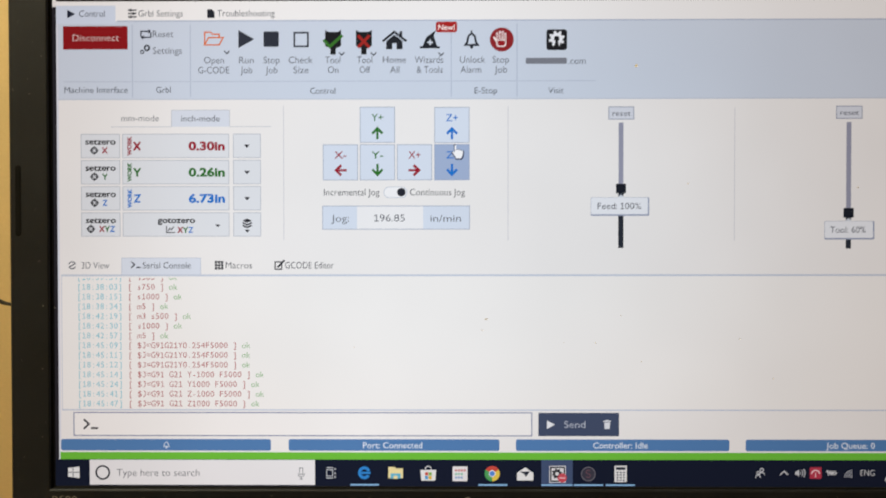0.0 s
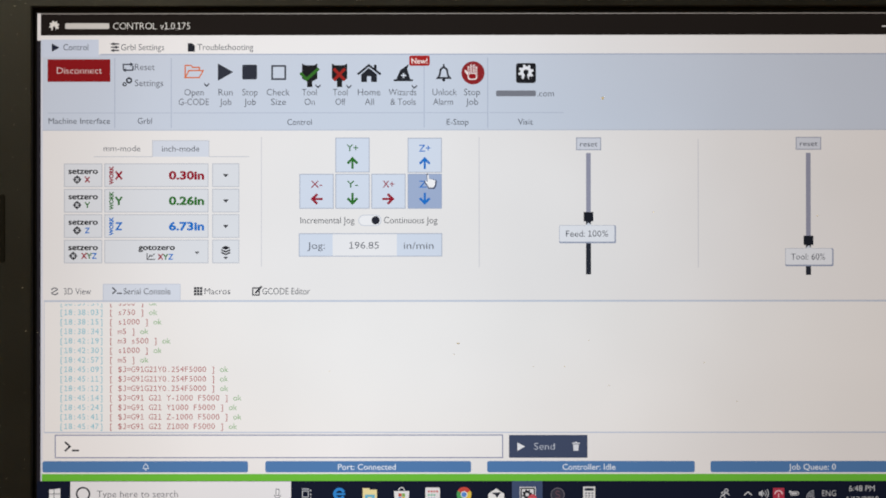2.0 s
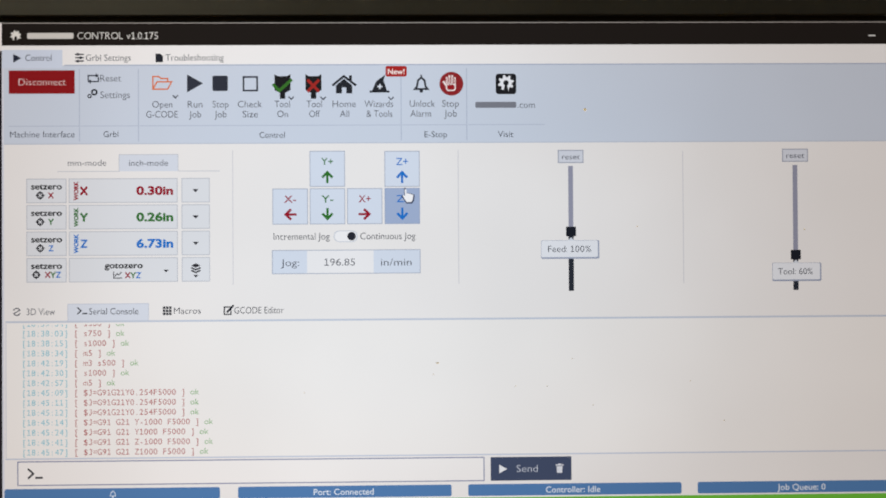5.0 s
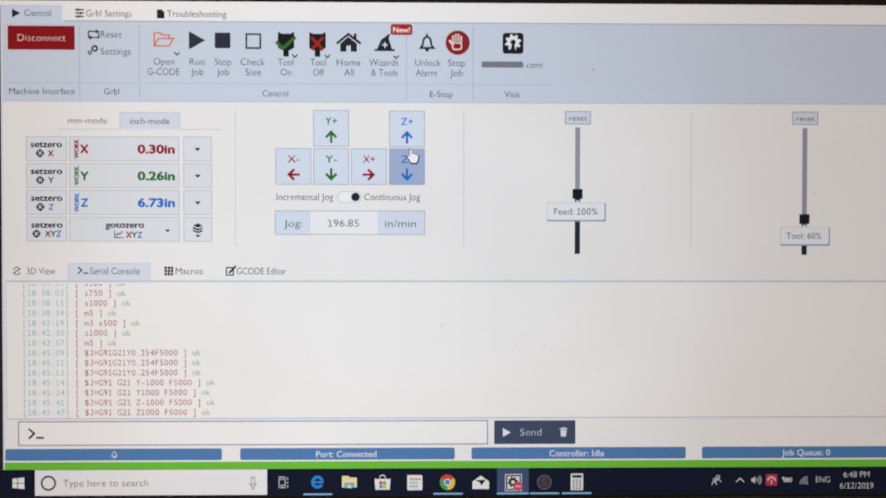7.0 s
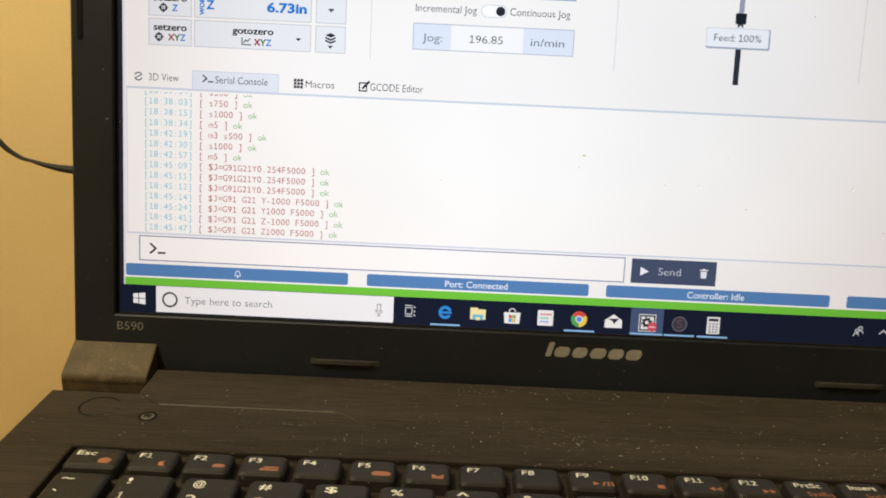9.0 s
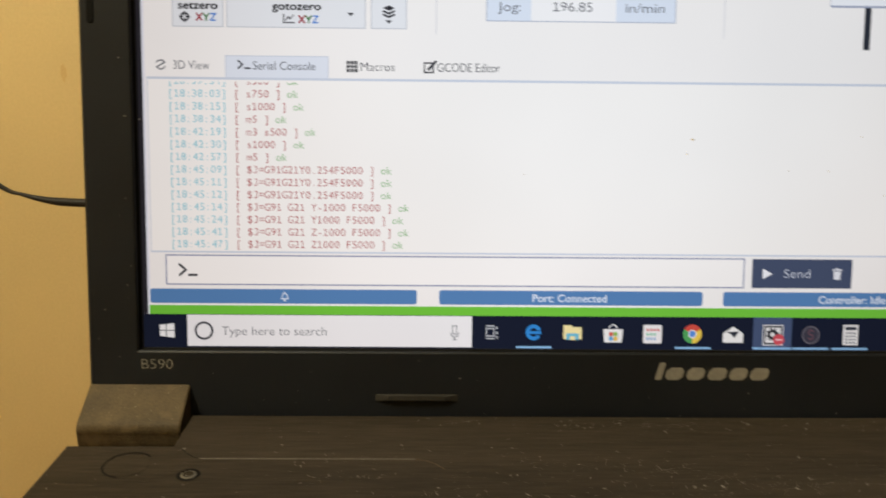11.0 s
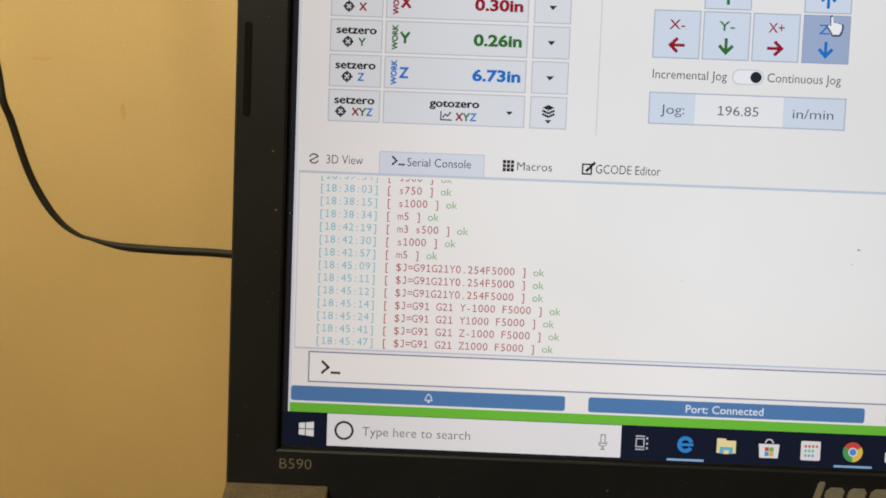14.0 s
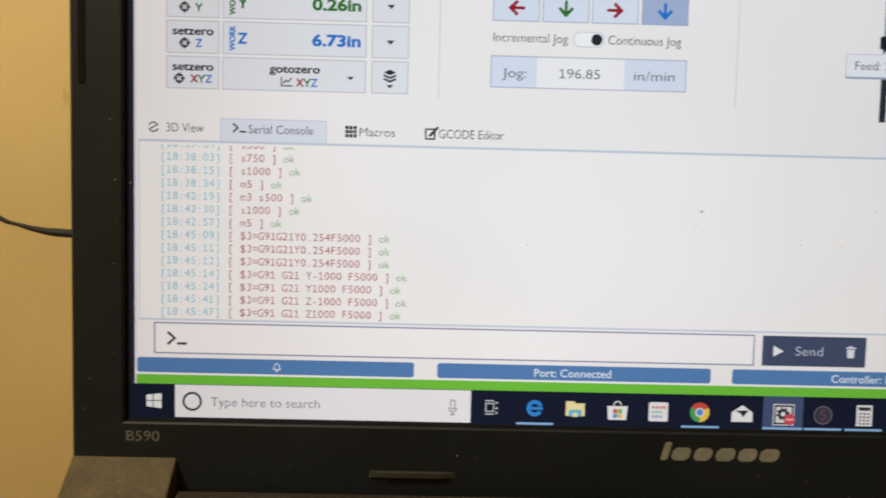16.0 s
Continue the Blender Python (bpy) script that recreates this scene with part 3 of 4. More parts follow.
for u, v in ((263.5, 113), (437, 115.5), (485, 116), (587, 116.5)):
    stroke([(u - 3.4, v - 2), (u, v + 1.5), (u + 3.4, v - 2)], 1.8, 4, bm := bmesh.new())
    ui("drop_sign", bm, SLATE)
for a, u0, u1, b, w0, w1 in (("Open", 229, 259, "G-CODE", 220, 267), ("Run", 282, 304, "Job", 284, 302), ("Stop", 319, 343, "Job", 322, 340), ("Check", 357, 393, "Size", 364, 387),
                           ("Tool", 412, 435, "On", 416, 432), ("Tool", 460, 483, "Off", 464, 480), ("Home", 499, 534, "All", 510, 524), ("Wizards", 547, 590, "& Tools", 550, 589),
                           ("Unlock", 613, 651, "Alarm", 614, 645), ("Stop", 662, 687, "Job", 665, 684)):
    v = 122.9
    NUDGE[:] = (-2.8 if u0 < 600 else -0.6), 0
    words(a, u0, u1, v, 10, GREY)
    words(b, w0, w1, v + 15, 10, GREY)
NUDGE[:] = -0.6, -2.4
ui("address_bar_mark", rect(712, 123, 774, 132, 3, r=2), (122, 125, 136), "grey bar in place of a maker's name")
words(".com", 776, 802, 127.5, 9.5, GREY)

# position read-outs
NUDGE[:] = -2.7, 1.2
words("mm-mode", 103, 160, 209, 9, GREY)
ui("mode_tab", rect(179, 197, 267, 222, 2), (211, 217, 230))
words("inch-mode", 194, 252, 209.5, 9, SLATE)
ui("mode_line", stroke([(88, 222), (179, 222), (179, 197), (267, 197), (267, 222), (329, 222)], 1.0, 3), (190, 194, 204))
NUDGE[:] = -1.1, 1.3


def axis_letter(a, um, vm, s, w):
    """A heavy X, Y or Z about (um, vm), s high to each side."""
    if a == "X":
        return stroke([(um + 0.8 * s, vm - s), (um - 0.8 * s, vm + s)], w, 5, stroke([(um - 0.8 * s, vm - s), (um + 0.8 * s, vm + s)], w, 5))
    if a == "Y":
        return stroke([(um - 0.8 * s, vm - s), (um, vm + 0.1 * s), (um + 0.8 * s, vm - s)], w, 5, stroke([(um, vm), (um, vm + s)], w, 5))
    return stroke([(um - 0.7 * s, vm - s), (um + 0.7 * s, vm - s), (um - 0.7 * s, vm + s), (um + 0.7 * s, vm + s)], 0.85 * w, 5)


AXES = (("X", RED, "0.30in"), ("Y", GREEN, "0.26in"), ("Z", BLUE, "6.73in"))
for i in range(4):
    v0 = 233 + i * 39.6
    v1 = v0 + 35.5
    for u0, u1 in ((40, 98.5), (103, 264), (271, 312)):
        ui("read_out_button", rect(u0, v0, u1, v1, 2), (218, 221, 228))
        ui("button_rim", rim(u0, v0, u1, v1, 1.2, 3), (186, 190, 200))
    heavy("setzero", 47, 92, v0 + 11, 9, (18, 18, 22))
    hu, hv = 60 if i < 3 else 54, v0 + 24.5
    bm = ring(hu, hv, 4.3, 2.2, 4)
    for du, dv in ((1, 0), (-1, 0), (0, 1), (0, -1)):
        stroke([(hu + 2.2 * du, hv + 2.2 * dv), (hu + 5.6 * du, hv + 5.6 * dv)], 1.8, 4, bm)
    ui("cross_hair", bm, (46, 46, 52))
    if i < 3:
        a, c, val = AXES[i]
        ui("axis_letter", axis_letter(a, 76, v0 + 24.5, 3.7, 1.9), c)
        ui("axis_letter", axis_letter(a, 125, v0 + 18, 5, 3), c)
        words(val, 203, 258, v0 + 18, 12, c, bold=0.038, name="axis_value")
        bm = bmesh.new()
        lay_text(bm, "WORK", 0, 29, -3, 6, lambda x, y, v1=v1: at(113.5 - y, v1 - 3.2 - x, 5), 0.045)
        ui("caption", bm, c, lettering=True)
        ui("drop_sign", poly([(287, v0 + 16), (296, v0 + 16), (291.5, v0 + 21)], 4), (48, 48, 54))
    else:
        for j, (a, c, _) in enumerate(AXES):
            ui("axis_letter", axis_letter(a, 71 + j * 8, v0 + 24.5, 3.7, 1.9), c)
            ui("axis_letter", axis_letter(a, 190 + j * 8, v0 + 26, 3.7, 1.9), c)
        heavy("gotozero", 156, 212, v0 + 11, 8.8, (18, 18, 22))
        bm = stroke([(169, v0 + 21), (169, v0 + 30), (181, v0 + 30)], 1.5, 4)
        stroke([(171.5, v0 + 27), (174, v0 + 23.5), (176.5, v0 + 25.5), (180, v0 + 21.5)], 1.5, 4, bm)
        ui("chart_sign", bm, (66, 66, 72))
        ui("drop_sign", poly([(243, v0 + 18), (251, v0 + 18), (247, v0 + 22)], 4), (48, 48, 54))
        bm = bmesh.new()
        poly([(284.5, v0 + 12), (291.5, v0 + 8.8), (298.5, v0 + 12), (291.5, v0 + 15.2)], 4, bm)
        for j in (15.6, 19.6):
            stroke([(285.5, v0 + j), (291.5, v0 + j + 2.8), (297.5, v0 + j)], 2.3, 4, bm)
        poly([(287.5, v0 + 26), (295.5, v0 + 26), (291.5, v0 + 30)], 4, bm)
        ui("stack_sign", bm, (46, 46, 52))
for u, v0, v1 in ((347, 191, 393), (686, 192, 394), (1024, 195, 395)):
    ui("panel_divider", rect(u - 0.6, v0, u + 0.6, v1, 2), (205, 205, 212))

# jog buttons
NUDGE[:] = -1.2, 0.3
ARROW = [(0, -9.5), (9, 0), (6.4, 2.6), (1.7, -2.2), (1.7, 9.5), (-1.7, 9.5), (-1.7, -2.2), (-6.4, 2.6), (-9, 0)]
for t, u0, v0, turn, c in (("Y+", 463, 194, 0, GREEN), ("Z+", 575.5, 194.5, 0, BLUE), ("X-", 407, 250.5, 270, RED), ("Y-", 463, 250.5, 180, GREEN), ("X+", 519, 250.5, 90, RED), ("Z-", 575.5, 250.5, 180, BLUE)):
    held = t == "Z-"
    ui("jog_button", rect(u0, v0, u0 + 52, v0 + 53, 2), (158, 174, 206) if held else PALE, "pressed blue jog button" if held else "")
    ui("button_rim", rim(u0, v0, u0 + 52, v0 + 53, 1.2, 3), (150, 164, 194) if held else EDGE)
    words(t, u0 + 17, u0 + 35, v0 + 15.5, 10.5, c, bold=0.006, name="jog_caption")
    ca, sa = math.cos(radians(turn)), math.sin(radians(turn))
    bm = bmesh.new()
    vs = [bm.verts.new(at(u0 + 26 + x * ca - y * sa, v0 + 38.5 + x * sa + y * ca, 4)) for x, y in ARROW]
    bm.faces.new(vs)
    ui("jog_arrow", bm, c)
words("Incremental Jog", 408, 492, 322, 10, SLATE)
words("Continuous Jog", 538, 621, 322, 10, SLATE)
ui("toggle_switch", rect(498, 313.5, 534, 331, 2, r=8), (198, 203, 214))
ui("toggle_switch", rect(499.2, 314.7, 532.8, 329.8, 3, r=7.4), (236, 236, 240))
ui("toggle_knob", disc(525, 322.2, 6.4, 4), (40, 42, 52))
ui("jog_field", rect(406, 343, 628, 378, 2), PALE)
ui("jog_field", rect(458, 343.6, 558, 377.4, 3), (232, 232, 236))
ui("button_rim", rim(406, 343, 628, 378, 1.2, 4), EDGE)
words("Jog:", 419, 446, 361.5, 10.5, GREY)
words("196.85", 484, 530, 361, 10.5, GREY)
words("in/min", 569, 615, 361.5, 10.5, GREY)

NUDGE[:] = 0, 0


# feed and tool sliders
def slider(u, reset_v, knob_v, tip0, tip1, tip_v, text, w0, w1, end_v):
    ui("reset_button", rect(u - 18.5, reset_v, u + 19, reset_v + 18.5, 2), (208, 212, 224))
    ui("button_rim", rim(u - 18.5, reset_v, u + 19, reset_v + 18.5, 1.3, 3), (150, 156, 174))
    words("reset", u - 13, u + 14, reset_v + 9.5, 8, SLATE)
    ui("slider_track", rect(u - 3.6, 218, u + 3.6, knob_v, 2), (146, 148, 168))
    ui("slider_track", rect(u - 3.9, knob_v + 10, u + 3.9, end_v, 2), (42, 46, 56))
    ui("slider_knob", rect(u - 7.5, knob_v, u + 7.5, knob_v + 14.5, 4), (30, 33, 42))
    ui("slider_knob", poly([(u - 5, tip_v), (u, tip_v - 5), (u + 5, tip_v)], 5), (208, 214, 226))
    ui("slider_tip", rect(tip0 - 0.5, tip_v - 0.5, tip1 + 2.2, tip_v + 27.5, 4, r=2), (152, 160, 182))
    ui("slider_tip", rect(tip0, tip_v, tip1, tip_v + 25, 5, r=2), (226, 229, 237), "pale slider tip")
    words(text, w0, w1, tip_v + 12.5, 9.5, SLATE, 7)


slider(855, 194.5, 310, 810, 895, 331, "Feed: 100%", 820, 885, 407)
slider(1191, 194, 347, 1156, 1227, 367, "Tool: 60%", 1164, 1216, 408)

# lower tabs and console
NUDGE[:] = 0.5, 1.7
bm = ring(23.5, 431, 5.2, 1.6, 4, None, 20, 160)
ring(23.5, 431, 5.2, 1.6, 4, bm, 200, 340)
stroke([(20, 433), (27, 429)], 1.6, 4, bm)
ui("tab_icon", bm, GREY)
words("3D View", 38, 80, 431, 10, GREY)
ui("console_tab", rect(99, 420, 219, 447, 2), (212, 218, 231))
ui("button_rim", stroke([(99, 447), (99, 420), (219, 420), (219, 447)], 0.9, 3), (186, 194, 212))


def prompt(u, v, s, k=4):
    bm = stroke([(u, v - 4.5 * s), (u + 5 * s, v), (u, v + 4.5 * s)], 2 * s, k)
    rect(u + 7 * s, v + 3.4 * s, u + 15 * s, v + 5.4 * s, k, bm)
    return bm


ui("tab_icon", prompt(114, 430, 0.95), INK)
words("Serial Console", 131, 204, 431, 9.5, SLATE)
bm = bmesh.new()
for i in range(3):
    for j in range(3):
        rect(240.5 + i * 4.6, 424.5 + j * 4.6, 244.2 + i * 4.6, 428.3 + j * 4.6, 4, bm)
ui("tab_icon", bm, INK)
words("Macros", 257, 297, 431, 9.5, SLATE)
bm = rim(332, 426, 342, 437, 1.8, 4)
stroke([(337, 433), (345, 424.5)], 3, 5, bm)
ui("tab_icon", bm, INK)
words("GCODE Editor", 347, 421, 431, 10, SLATE)
NUDGE[:] = 0, 0
ui("console_pane", rect(8, 449, WIDE, 652, 1), (235, 233, 233), "pale console pane")
bm = rect(7, 446.6, WIDE, 449.4, 3)
ui("console_edge", bm, (192, 200, 216))
ui("console_edge", rect(7, 449, 8.4, 652, 3), (206, 210, 222))
ui("console_edge", rect(7, 651.4, WIDE, 653.4, 3), (192, 200, 218))
LINES = ["18:38:03|s750", "18:38:15|s1000", "18:38:34|m5", "18:42:19|m3 s500", "18:42:30|s1000", "18:42:57|m5", "18:45:09|$J=G91G21Y0.254F5000", "18:45:11|$J=G91G21Y0.254F5000", "18:45:12|$J=G91G21Y0.254F5000",
         "18:45:14|$J=G91 G21 Y-1000 F5000", "18:45:24|$J=G91 G21 Y1000 F5000", "18:45:41|$J=G91 G21 Z-1000 F5000", "18:45:47|$J=G91 G21 Z1000 F5000"]
STEP = 6.9


def typed(bm, text, u, v, cap=8.6, k=4, clip=None):
    """Letters of one width each."""
    for i, ch in enumerate(text):
        if ch == " ":
            continue
        vs, fs = glyphs(ch, -0.003)
        lo, hi = min(p[0] for p in vs), max(p[0] for p in vs)
        s = min(cap / CAP, (STEP - 0.5) / (hi - lo))
        mid = u + (i + 0.5) * STEP
        made = []
        for x, y in vs:
            vv = v + cap / 2 - y / CAP * cap
            made.append(bm.verts.new(at(mid + (x - (lo + hi) / 2) * s, max(vv, clip) if clip else vv, k)))
        for f in fs:
            try:
                bm.faces.new([made[j] for j in f])
            except ValueError:
                pass


NUDGE[:] = 0.4, 1.4
for i, line in enumerate(["18:37:54|s500", *LINES]):
    stamp, order = line.split("|")
    v, clip = 464 + (i - 1) * 14.78, 450.5 if i == 0 else None
    bm = bmesh.new()
    typed(bm, f"[{stamp}]", 30.9, v, clip=clip)
    ui("time_stamp", bm, (126, 191, 210), lettering=True)
    bm = bmesh.new()
    typed(bm, f"[ {order} ]", 108.2, v, clip=clip)
    ui("console_line", bm, (170, 80, 82), lettering=True)
    bm = bmesh.new()
    typed(bm, "ok", 108.2 + (len(order) + 5) * STEP, v, clip=clip)
    ui("console_reply", bm, (122, 172, 112), lettering=True)

# order field, send button, status bars
NUDGE[:] = 0, 0
ui("order_field", rect(25, 656, 721, 692, 2), (236, 234, 235))
ui("button_rim", rim(25, 656.6, 721, 691.6, 1.6, 3), (132, 138, 168))
ui("prompt_sign", prompt(41, 674.2, 1.4), (52, 52, 58))
ui("send_button", rect(731, 656.5, 853, 692, 2), (66, 76, 102), "dark slate send button")
ui("send_icon", poly([(744, 668), (744, 681), (756, 674.5)], 4), (226, 228, 234))
words("Send", 770, 802, 674, 10.5, (190, 196, 209), bold=-0.010)
bm = poly([(830.5, 671), (839.5, 671), (838.8, 681), (831.2, 681)], 4)
rect(829, 668.4, 841, 670, 4, bm)
rect(833, 667, 837, 668.5, 4, bm)
ui("bin_icon", bm, (214, 217, 226))
for u0, t, w0, w1 in ((4, "", 0, 0), (351, "Port: Connected", 465, 555), (696, "Controller: Idle", 814, 896), (1040, "Job Queue: 0", 1160, 1232)):
    ui("status_bar", rect(u0 + 1, 697, u0 + 321, 714.6, 2, r=3), (82, 124, 176), "blue status bar")
    if t:
        words(t, w0, w1, 706, 9, (218, 226, 238), bold=0.008)
bm = stroke([(162, 708.5), (163.5, 703.5), (166, 701), (168.5, 703.5), (170, 708.5)], 1.2, 4, None, True)
disc(166, 710.3, 1.4, 4, bm)
ui("bell_sign", bm, (208, 218, 234))
ui("green_band", rect(4, 717, WIDE, 728, 2), (108, 186, 62), "bright green band")

# task bar
ui("task_bar", rect(FIRST, 728, WIDE, 768.5, 2), (24, 29, 46), "dark navy task bar")
bm = bmesh.new()
for u0, u1, a, b in ((15.5, 22.7, 1.2, 0.4), (23.7, 33, 0.3, -0.8)):
    poly([(u0, 740 + a), (u1, 740 + b), (u1, 747.4), (u0, 747.4)], 4, bm)
    poly([(u0, 748.4), (u1, 748.4), (u1, 756 - b), (u0, 756 - a)], 4, bm)
ui("start_sign", bm, (226, 228, 232))
ui("search_box", rect(48.5, 728.6, 392, 766.8, 3), (226, 226, 231), "pale search box")
ui("search_ring", ring(68.5, 748, 10, 2.6, 5), (48, 50, 58))
words("Type here to search", 90, 216, 748, 10.5, (82, 84, 92), bold=-0.010)
bm = rim(368.6, 740.5, 373.4, 750.5, 1.1, 5)
stroke([(366.2, 749.5), (367.4, 753), (371, 754.3), (374.6, 753), (375.8, 749.5)], 1.1, 5, bm)
rect(370.4, 754, 371.6, 757.5, 5, bm)
rect(368.4, 757, 373.6, 758.2, 5, bm)
ui("microphone_sign", bm, (120, 122, 130))


def task_icon(bm, colour, label=""):
    """One sign on the task bar, drawn a little smaller about its slot's middle."""
    for v in bm.verts:
        mid = min((415, 467, 514.5, 564, 612, 661, 711, 760, 806.5, 855.5), key=lambda u: abs(u * PX - v.co.x))
        k = 0.76 if mid == 415 else 0.89
        v.co.x = mid * PX + (v.co.x - mid * PX) * k
        v.co.z = (HIGH - 748.5) * PX + (v.co.z - (HIGH - 748.5) * PX) * (k + 0.02)
    grey = sum(colour) / 3
    return ui("task_icon", bm, tuple(int(0.86 * c + 0.14 * (grey + 160) / 2) for c in colour), label)


bm = rim(408, 742, 420, 754, 1.6, 4)
for v in (738, 758):
    rect(407, v - 0.9, 421, v + 0.9, 4, bm)
for v in (741, 749, 756):
    rect(423.5, v - 1.6, 426, v + 1.6, 4, bm)
task_icon(bm, (196, 200, 208))
bm = ring(467, 748, 8.2, 5, 4, None, 30, 340)
rect(460, 746.3, 477.5, 750, 4, bm)
task_icon(bm, (36, 128, 214), "blue browser sign")
bm = rect(502, 738, 514, 742, 4)
rect(502, 740.5, 527, 757, 4, bm)
task_icon(bm, (236, 220, 156), "yellow folder")
bm = rect(506, 749, 523, 757.5, 5)
task_icon(bm, (92, 178, 212))
task_icon(rect(511, 753, 518, 758, 6), (236, 220, 156))
task_icon(ring(564, 742, 5, 1.5, 4, None, 180, 360), (226, 226, 228))
task_icon(poly([(550.5, 743), (577.5, 743), (576, 761), (552, 761)], 4), (228, 228, 230), "white bag")
for (u, v), c in zip(((558.5, 747), (564.6, 747), (558.5, 753.1), (564.6, 753.1)), ((206, 70, 52), (120, 176, 60), (66, 150, 214), (228, 180, 50))):
    task_icon(rect(u, v, u + 5.4, v + 5.4, 5), c)
task_icon(rect(599.5, 737, 625, 762, 4, r=2), (228, 226, 230))
for j, c in enumerate(((206, 92, 92), (110, 190, 160), (120, 160, 210))):
    bm = bmesh.new()
    for i in range(4 if j == 0 else 3):
        rect(604 + i * 4.8, 742 + j * 6, 607.2 + i * 4.8, 745.4 + j * 6, 5, bm)
    task_icon(bm, c)
for a0, c in ((210, (206, 66, 54)), (330, (232, 196, 66)), (90, (70, 158, 84))):
    task_icon(ring(661, 749, 8.6, 8.6, 4, None, a0, a0 + 120, 12), c)
task_icon(disc(661, 749, 5.8, 5), (236, 236, 236))
task_icon(disc(661, 749, 4.5, 6), (76, 132, 218))
task_icon(poly([(697, 748), (711, 738.5), (725, 748), (725, 760.5), (697, 760.5)], 4), (230, 230, 232), "white envelope")
task_icon(poly([(701.5, 745.8), (719.5, 745.2), (712, 754.5), (709.2, 749.6)], 5), (30, 34, 48))
ui("task_slot", rect(735.5, 728, 783, 768, 3), (66, 80, 112), "lighter slot of the running program")
task_icon(rect(746, 736, 774, 764, 4), (222, 222, 226))
task_icon(rim(748.5, 738.5, 771.5, 761.5, 2.4, 5), (30, 32, 40))
task_icon(gear(759, 749, 9, 6), (34, 36, 42))
task_icon(disc(759, 749, 3, 6.6), (222, 222, 226))
task_icon(disc(768, 756, 7.6, 7), (206, 66, 80), "small red dot on a sign")
task_icon(rect(763, 754.9, 773, 757.2, 8), (232, 176, 184), "pale bar across the red dot")
task_icon(disc(806.5, 749.5, 11.5, 4), (50, 48, 62))
task_icon(ring(806.5, 749.5, 11.5, 1.6, 5), (96, 92, 104))
bm = ring(806.5, 746, 3.2, 2, 6, None, 90, 340)
ring(806.5, 752, 3.2, 2, 6, bm, -90, 160)
task_icon(bm, (92, 62, 74))
task_icon(rect(845, 735.5, 866, 763, 4), (226, 226, 228), "pale calculator sign")
task_icon(rect(847.5, 738, 863.5, 742.5, 5), (40, 44, 58))
bm = bmesh.new()
for i in range(3):
    for j in range(4):
        rect(848.5 + i * 5.4, 745.5 + j * 4.3, 851.8 + i * 5.4, 748 + j * 4.3, 5, bm)
task_icon(bm, (96, 100, 112))
for u0, u1 in ((446, 489), (640, 684), (735.5, 783), (785, 829), (833, 877)):
    ui("running_line", rect(u0, 765, u1, 767.6, 4), (132, 176, 218))


def tray_icon(bm, colour, label=""):
    """One small sign of the tray, drawn smaller about its middle."""
    for v in bm.verts:
        old, mid, k = min(((1064, 1064, 0.9), (1098, 1098, 0.9), (1120, 1121, 0.85), (1144.7, 1144.7, 0.74), (1171, 1168.5, 0.62), (1196, 1193.5, 0.66)), key=lambda q: abs(at(q[0], 0, 0)[0] - v.co.x))
        v.co.x = at(mid, 0, 0)[0] + (v.co.x - at(old, 0, 0)[0]) * k
        v.co.z = (HIGH - 748) * PX + (v.co.z - (HIGH - 748) * PX) * k
    return ui("tray_icon", bm, colour, label)


bm = ring(1065, 742.5, 2.8, 1.6, 4)
ring(1059.5, 747, 2.3, 1.5, 4, bm)
stroke([(1061, 751.5), (1062.5, 747), (1067.5, 747), (1070, 750)], 1.4, 4, bm)
stroke([(1055, 755.5), (1056.5, 751), (1061, 751), (1063, 754.5)], 1.4, 4, bm)
tray_icon(bm, (196, 199, 206))
tray_icon(stroke([(1092, 750), (1098, 744.5), (1104, 750)], 1.8, 4), (206, 208, 214))
bm = poly([(1112.5, 744.5), (1115.5, 744.5), (1119, 740.5), (1119, 754.5), (1115.5, 750.5), (1112.5, 750.5)], 4)
for r in (4, 8, 12):
    ring(1117.5, 747.5, r, 1.4, 4, bm, -40, 40, 8)
tray_icon(bm, (196, 199, 206))
tray_icon(rect(1133, 735.5, 1156.5, 759, 4, r=2), (176, 58, 78), "red square tray sign")
bm = ring(1144.5, 749, 7.5, 2.8, 5, None, 180, 360)
stroke([(1144.5, 748), (1144.5, 755)], 2, 5, bm)
tray_icon(bm, (226, 190, 198))
bm = rim(1162, 742.5, 1180, 751.5, 1.5, 4)
rect(1164, 744.5, 1177, 749.5, 4, bm)
rect(1181, 745, 1183, 749, 4, bm)
rect(1158.5, 740, 1163, 746, 4, bm)
tray_icon(bm, (206, 208, 214))
bm = disc(1203, 756.5, 1.6, 4)
for r in (5, 9, 13, 17):
    ring(1204, 757.5, r, 1.6, 4, bm, 180, 270, 10)
tray_icon(bm, (176, 180, 190))
words("ENG", 1211, 1232, 747, 9, (206, 208, 213), bold=-0.01)
words("6:48 PM", 1252, 1291, 739.5, 9, (212, 214, 219), name="clock", bold=-0.01)
words("6/12/2019", 1247, 1297, 756.5, 9, (212, 214, 219), name="clock", bold=-0.01)
ui("tray_icon", rim(1322, 741, 1338, 753, 1.6, 4), (210, 212, 218))

